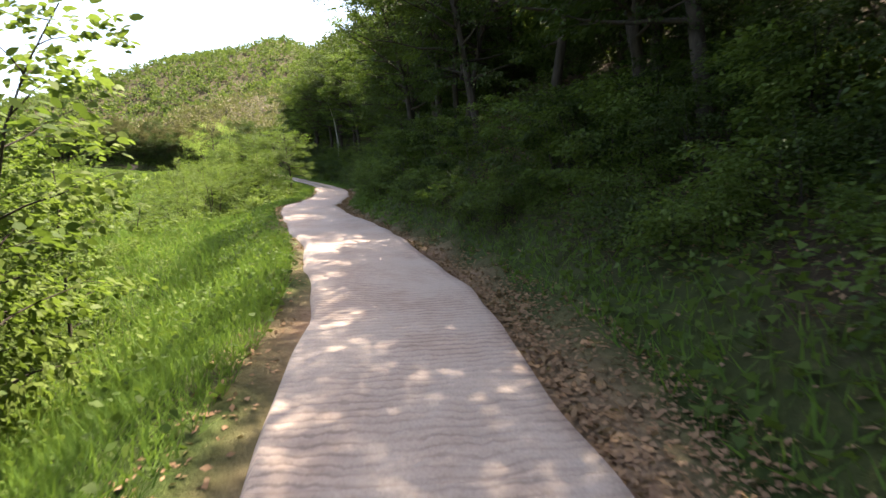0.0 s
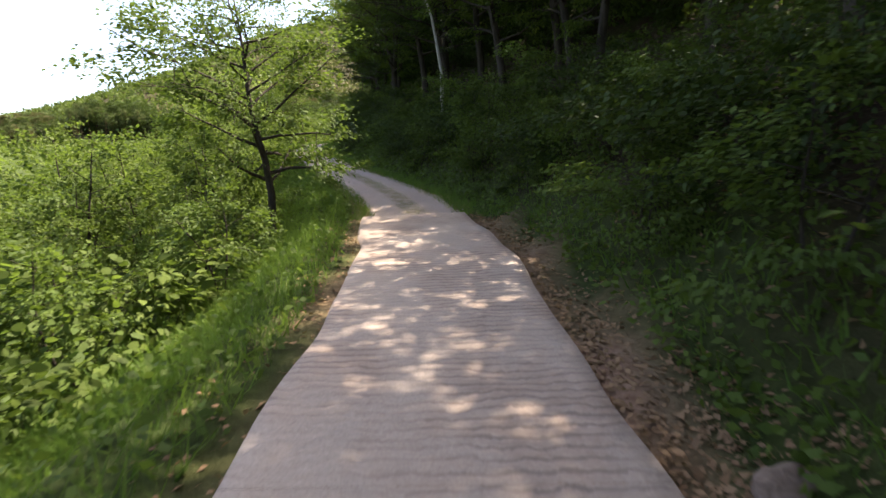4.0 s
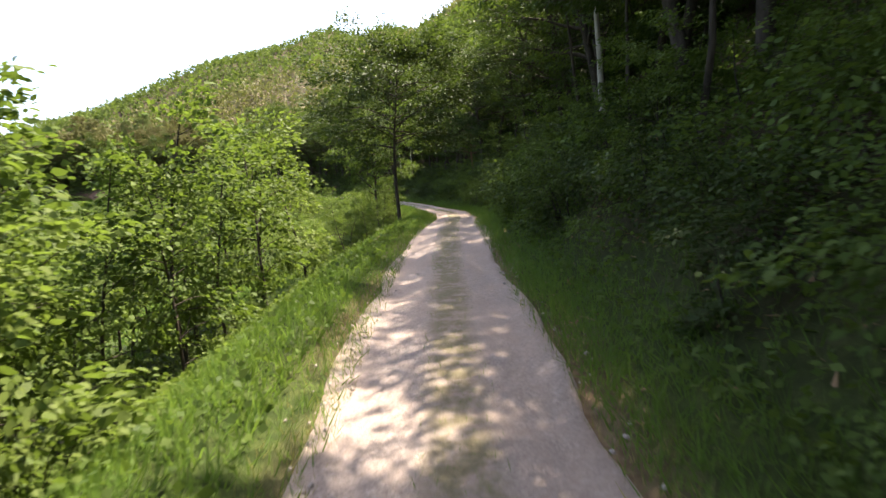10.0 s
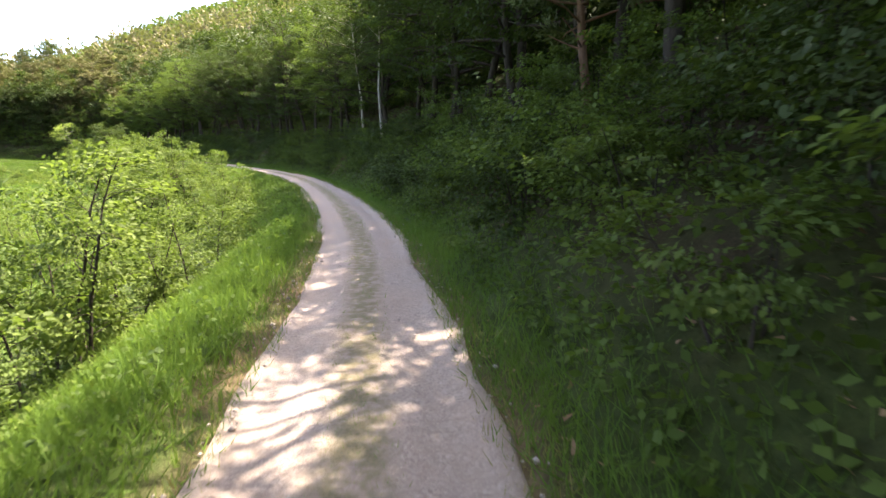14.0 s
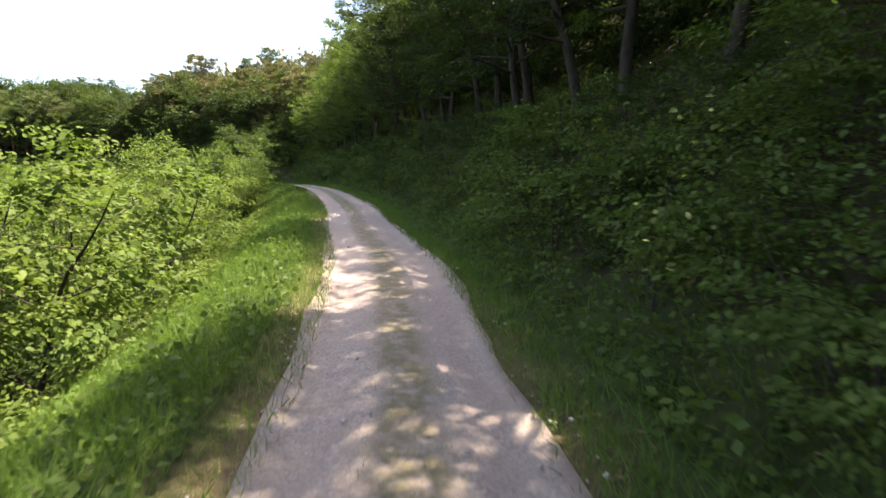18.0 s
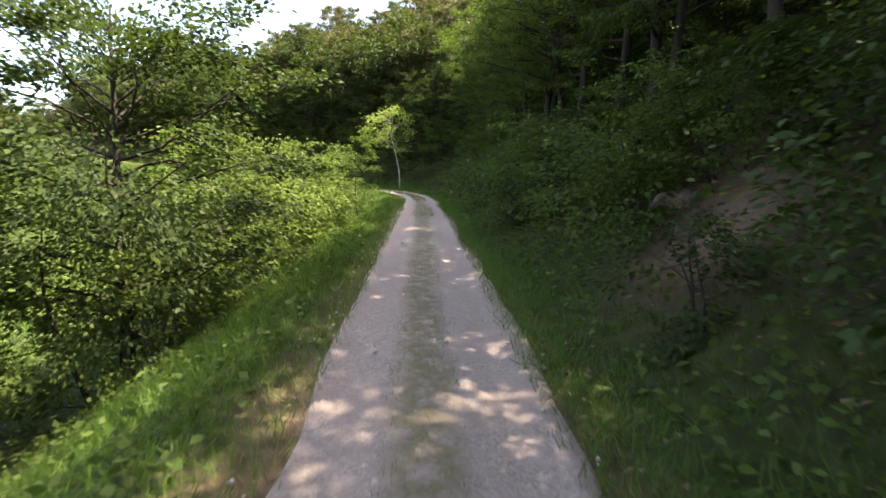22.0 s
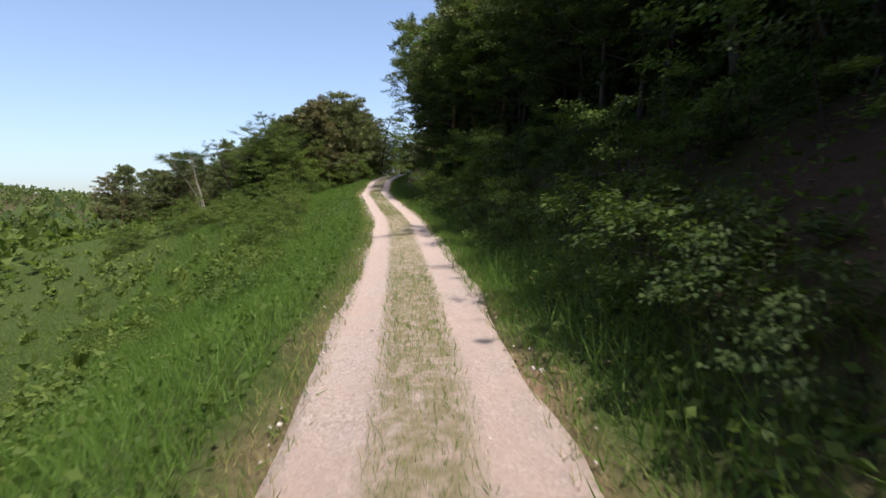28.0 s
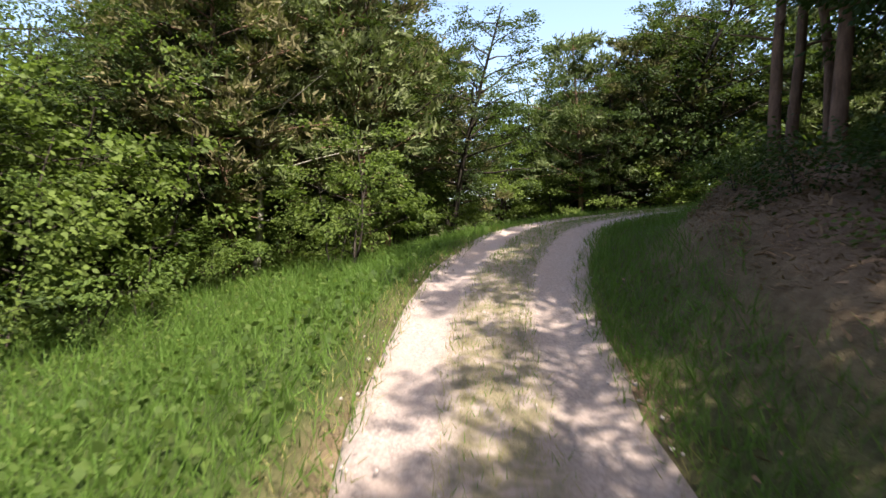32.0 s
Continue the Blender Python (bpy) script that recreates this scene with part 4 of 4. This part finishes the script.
past_bend("back", ((31.0, -3.0, 0.75), (33.0, -6.5, 0.8), (29.5, -5.0, 0.68), (35.0, -9.0, 0.85)))
past_bend("tallpine", ((8.0, -6.0, 0.9), (9.8, -6.2, 0.85)))
past_bend("low", ((4.0, -4.4, 0.7), (5.2, -4.9, 0.8), (6.6, -4.6, 0.7), (8.4, -4.8, 0.6), (5.8, -6.0, 0.8)))
past_bend("thicket", ((8.6, 7.6, 1.1), (11.0, 8.4, 1.35), (13.2, 7.2, 1.2), (15.8, 6.4, 1.1), (18.2, 5.0, 1.0), (20.8, 3.4, 1.0), (22.6, 0.8, 0.9), (24.8, -2.0, 1.0), (24.8, -5.6, 0.95), (24.0, -8.8, 1.0), (22.8, -12.0, 0.9)), 2)
past_bend("thicket", ((9.6, 9.4, 1.2), (14.5, 9.0, 1.25), (19.8, 6.4, 1.2), (27.0, -4.0, 1.3), (27.0, -8.0, 1.3), (24.0, 3.0, 1.2)), 0)
past_bend("shrub", ((6.6, 6.2, 1.0), (8.4, 5.8, 0.9), (10.2, 5.9, 1.0), (12.0, 5.4, 0.8), (13.6, 5.4, 1.0), (15.4, 4.7, 0.9), (17.2, 3.9, 0.9), (19.0, 3.0, 0.8), (21.0, 1.4, 0.9)))
for x, y, size in ((-189.0, 226.8, 0.7), (-191.5, 228.0, 0.8), (-187.5, 228.5, 0.9), (-185.2, 228.2, 0.9), (-190.5, 231.0, 1.0), (-194.0, 229.5, 0.9), (-194.0, 233.0, 1.0), (-183.0, 228.0, 0.9)):
    plant("forest", x, y, size)


# ---- grass, low weeds, litter, stones ----
def strewn(name, label, s0, s1, bands, material, size, width, seed, up=1.0, category="grass", corners=3, flat=1.6, scars=False):
    """One mesh of blades or small leaves: bands of (from, to, number per square metre)."""
    rs = np.random.RandomState(seed)
    cs = []
    for lo, hi, dens in bands:
        n = int((s1 - s0) * (hi - lo) * dens)
        s, d = rs.uniform(s0, s1, n), rs.uniform(lo, hi, n)
        keep = (wob(s / 1.7, d / 1.1, seed) + rs.uniform(-0.7, 0.9, n) > -0.25) & (scars | (bareness(s, d) < 0.5))
        x, y = place(s[keep], d[keep])
        z = np.where(np.abs(d[keep]) < 1.5, np.maximum(ground_z(x, y), road_z(s[keep]) - 0.02), ground_z(x, y))
        cs.append(np.stack([x, y, z - 0.01], 1))
    c = np.vstack(cs)
    a = rs.normal(0, 0.35, c.shape)
    a[:, 2] = up
    if up < 0.6:
        c[:, 2] += rs.uniform(0, 0.25, len(c)) * (up > 0.05) + 0.015
        a = rs.normal(0, 1, c.shape)
        a[:, 2] = up * rs.uniform(-0.2, 1, len(c))
    v, f = leaves(c, a, size, width, rs, 0.0, 0.3 if up > 0.6 else flat, corners)
    return tagged(new(name, mesh_from(name, v, f, material, False)), label, category, kind="stuff")


strewn("verge_grass", "long green grass along the valley verge", 2, SLEN - 4, [(-4.4, -1.6, 380)], GRASS, 0.29, 0.05, 201)
strewn("edge_grass", "short grass at the track edge", S_CONCRETE, SLEN - 4, [(-1.7, -0.98, 330), (0.98, 1.6, 260)], GRASS, 0.17, 0.07, 225)
strewn("bank_grass", "long green grass at the foot of the bank", S_CONCRETE, SLEN - 4, [(1.15, 2.5, 320), (2.5, 3.1, 120)], GRASS, 0.24, 0.055, 221)
strewn("bank_grass", "grass tufts behind the leaf drift", 2, S_CONCRETE, [(2.2, 3.2, 120)], GRASS, 0.26, 0.10, 227)
strewn("dry_grass", "yellowed short grass at the track edges", S_CONCRETE, SLEN - 4, [(-1.5, -0.92, 190), (0.92, 1.45, 190)], GRASS_DRY, 0.12, 0.07, 205)
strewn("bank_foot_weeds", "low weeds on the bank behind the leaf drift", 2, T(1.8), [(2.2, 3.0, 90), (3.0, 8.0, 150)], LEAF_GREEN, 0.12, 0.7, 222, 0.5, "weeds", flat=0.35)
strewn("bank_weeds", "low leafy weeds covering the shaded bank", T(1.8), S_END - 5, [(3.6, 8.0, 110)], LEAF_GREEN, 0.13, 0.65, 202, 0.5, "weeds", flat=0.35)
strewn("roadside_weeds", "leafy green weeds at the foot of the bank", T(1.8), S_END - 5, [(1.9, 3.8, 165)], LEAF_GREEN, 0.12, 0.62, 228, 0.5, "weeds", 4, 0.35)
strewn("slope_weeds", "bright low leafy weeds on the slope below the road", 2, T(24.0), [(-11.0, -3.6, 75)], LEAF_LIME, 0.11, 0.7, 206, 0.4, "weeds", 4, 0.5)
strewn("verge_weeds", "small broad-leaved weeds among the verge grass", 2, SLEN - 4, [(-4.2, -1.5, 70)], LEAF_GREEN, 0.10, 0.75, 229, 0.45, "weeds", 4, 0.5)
strewn("track_weeds", "thin weeds on the crown of the gravel track", S_CONCRETE, T(30.6), [(-0.33, 0.33, 290)], GRASS, 0.10, 0.08, 203)
strewn("track_tufts", "grass tufts on the crown of the track", T(24.0), SLEN - 4, [(-0.45, 0.45, 260)], GRASS_DRY, 0.14, 0.06, 223)
strewn("crown_grass", "green grass strip between the wheel lines", T(25.2), SLEN - 4, [(-0.42, 0.42, 520)], GRASS, 0.13, 0.07, 230)
strewn("leaf_litter", "brown fallen leaves on the bank and road edge", 2, SLEN - 4, [(1.3, 2.8, 14), (2.8, 7.5, 40)], LITTER, 0.11, 0.5, 204, 0.02, "leaf litter", scars=True)


strewn("leaf_drift", "drift of brown fallen leaves beside the concrete", 2, S_CONCRETE, [(-2.0, -1.3, 90), (1.2, 2.5, 700), (3.2, 7.5, 130)], LITTER, 0.075, 0.6, 207, 0.02, "leaf litter", 4)
strewn("needle_litter", "reddish needle litter under the pines", S_END - 14, S_END + 14, [(2.7, 10.0, 420)], LITTER, 0.10, 0.2, 208, 0.02, "leaf litter", scars=True)
strewn("meadow_grass", "tall soft meadow grass below the concrete road", T(0.6), T(5.2), [(-13.0, -3.4, 130), (-34.0, -13.0, 45)], GRASS, 0.5, 0.05, 209)
strewn("valley_grass", "rough grass on the valley floor", T(5.2), T(24.2), [(-22.0, -9.0, 22)], GRASS, 0.5, 0.1, 226)
strewn("slope_grass", "soft green grass on the open slope", T(24.2), S_END + 18, [(-14.0, -3.6, 170), (-42.0, -14.0, 45)], GRASS, 0.4, 0.05, 224)
strewn("slope_herbs", "leafy herbs among the grass of the open slope", T(24.0), S_END + 18, [(-20.0, -3.4, 44)], LEAF_LIME, 0.085, 0.65, 231, 0.5, "weeds", 4, 0.5)
strewn("tall_grass", "tall seeding grass tufts on the verge", T(26.0), T(29.0), [(1.5, 3.1, 150)], GRASS, 0.62, 0.025, 210)
strewn("tall_grass", "tall bright grass on both verges in the sun", T(12.4), T(15.5), [(-3.4, -1.35, 170), (1.4, 2.2, 150)], GRASS, 0.42, 0.03, 211)

for s, off, size, tip in ((T(28.0), 3.3, 0.7, 20), (T(28.0) + 1.2, 3.7, 0.9, 70), (T(28.0) - 1.0, 3.6, 0.6, 130), (T(28.0) + 0.4, 4.1, 0.8, 200), (T(3.4) + 9, 2.0, 0.35, 40), (T(3.4) + 7.5, 1.9, 0.3, 80), (T(22.7), 3.7, 0.5, 10)):
    x, y = place(s, off)
    rock = new("rock", ROCKS[int(tip) % 3])
    rock.matrix_world = pose(float(x[0]), float(y[0]), float(ground_z(x, y)[0]) + 0.12 * size, RS.uniform(-12, 12), RS.uniform(-12, 12), tip)
    rock.scale = (size,) * 3
    tagged(rock, "weathered brown rock set in the earth bank", "rock", "bank rocks")


def crowns(name, label, places, seed, material, size, low, high, k=34):
    """Distant tree crowns, each of several leafy clumps."""
    rs = np.random.RandomState(seed)
    x, y = places
    z = ground_z(x, y)
    h = rs.uniform(low, high, len(x))
    c = np.repeat(np.stack([x, y, z], 1), k, 0)
    hh = np.repeat(h, k)
    dirs = unit(rs.normal(0, 1, c.shape))
    dirs[:, 2] = np.abs(dirs[:, 2])
    c = c + dirs * np.stack([hh * 0.4, hh * 0.4, hh * 0.95], 1) * rs.uniform(0.7, 1.05, (len(c), 1))
    v, f = leaves(c, dirs, size, 0.95, rs, 0.2, 0.6, 3)
    return tagged(new(name, mesh_from(name, v, f, material, False)), label, "woods", kind="stuff")


def spread(n, s0, s1, near, far, seed, least):
    rs = np.random.RandomState(seed)
    x, y = place(rs.uniform(s0, s1, n), near + (far - near) * rs.uniform(0, 1, n))
    d = near_line(x, y)[1]
    ok = np.abs(d) > least
    return x[ok], y[ok]


crowns("hill_woods", "mixed green woods on the hill above the road", spread(5200, 20, T(24), 17, 140, 301, 16), 311, WOODS, 1.2, 4, 8, 22)
crowns("hill_pines", "rusty green pine woods on the hill above the road", spread(2400, T(22.5), SLEN, 17, 110, 302, 16), 312, NEEDLE_RUST, 0.95, 5, 9)


def scatter(n, seed, low, high, reach, ok):
    """Places all round the valley, n tries, kept where ok(s, d) holds."""
    rs = np.random.RandomState(seed)
    x, y = rs.uniform(low[0], high[0], n), rs.uniform(low[1], high[1], n)
    s, d = near_line(x, y)
    k = ok(s, d)
    return x[k], y[k]


low_xy, high_xy = LINE[:, :2].min(0) - 60, LINE[:, :2].max(0) + 5
crowns("valley_bushes", "bright bushes and young trees in the valley below the road", scatter(11000, 303, low_xy, high_xy, 0, lambda s, d: (d < -20) & ((d < -26) | (s < S_MEADOW + 10))), 313, LEAF_LIME, 0.9, 1.8, 4.8, 14)


def ring_places(n, seed):
    rs = np.random.RandomState(seed)
    r = 300 + 700 * rs.uniform(0, 1, n) ** 0.8
    a = np.radians(np.where(rs.uniform(0, 1, n) < 0.58, rs.uniform(2, 62, n), rs.uniform(62, 170, n)))
    return -20 - r * np.sin(a), 60 + r * np.cos(a)


crowns("far_woods", "hazy green woods on the far ridge", ring_places(12000, 304), 314, WOODS, 3.0, 8, 13, 16)
crowns("meadow_plants", "knee-high leafy plants on the open slope", scatter(26000, 305, LINE[:, :2].min(0) - 40, LINE[:, :2].max(0) + 2, 0, lambda s, d: (d < -7) & (d > -40) & (s > T(17))), 315, LEAF_LIME, 0.3, 0.35, 0.9, 14)

crowns("valley_woods", "dark green woods on the valley floor below the open slope", scatter(7200, 306, (-540, -320), (-175, 195), 0, lambda s, d: d < -45), 316, FAR_DARK, 1.4, 4, 8, 22)


# ---- loose stones on the track ----
def stones(name, label, n, seed):
    rs = np.random.RandomState(seed)
    s = rs.uniform(S_CONCRETE, S_END + 14, n)
    side = rs.choice((-1, 1), n)
    d = side * np.where(rs.uniform(0, 1, n) < 0.6, rs.normal(1.12, 0.12, n), rs.normal(0.3, 0.13, n))
    x, y = place(s, d)
    z = np.maximum(ground_z(x, y), road_z(s) + np.where(s < S_CONCRETE, 0.05, 0.0))
    r = rs.uniform(0.01, 0.035, n) * rs.uniform(0.5, 1.2, n)
    base = np.array([(1, 0, 0), (0, 1, 0), (-1, 0, 0), (0, -1, 0), (0, 0, 0.8), (0, 0, -0.8)], float)
    v = base[None] * r[:, None, None] * rs.uniform(0.6, 1.3, (n, 6, 1))
    a = rs.uniform(0, 6.3, n)
    ca, sa = np.cos(a)[:, None], np.sin(a)[:, None]
    v = np.stack([v[..., 0] * ca - v[..., 1] * sa, v[..., 0] * sa + v[..., 1] * ca, v[..., 2]], -1)
    v += np.stack([x, y, z], 1)[:, None]
    f = np.array([(0, 1, 4), (1, 2, 4), (2, 3, 4), (3, 0, 4), (1, 0, 5), (2, 1, 5), (3, 2, 5), (0, 3, 5)])
    faces = (f[None] + (np.arange(n) * 6)[:, None, None]).reshape(-1, 3)
    return tagged(new(name, mesh_from(name, v.reshape(-1, 3), faces, STONE, False)), label, "stones", kind="stuff")


stones("loose_stones", "loose grey stones scattered along the wheel lines", 7000, 401)

# kinds that found no place are cleared away
for options in PROTOS.values():
    for src in options:
        if not src["used"]:
            for child in list(src["ob"].children):
                bpy.data.objects.remove(child)
            bpy.data.objects.remove(src["ob"])
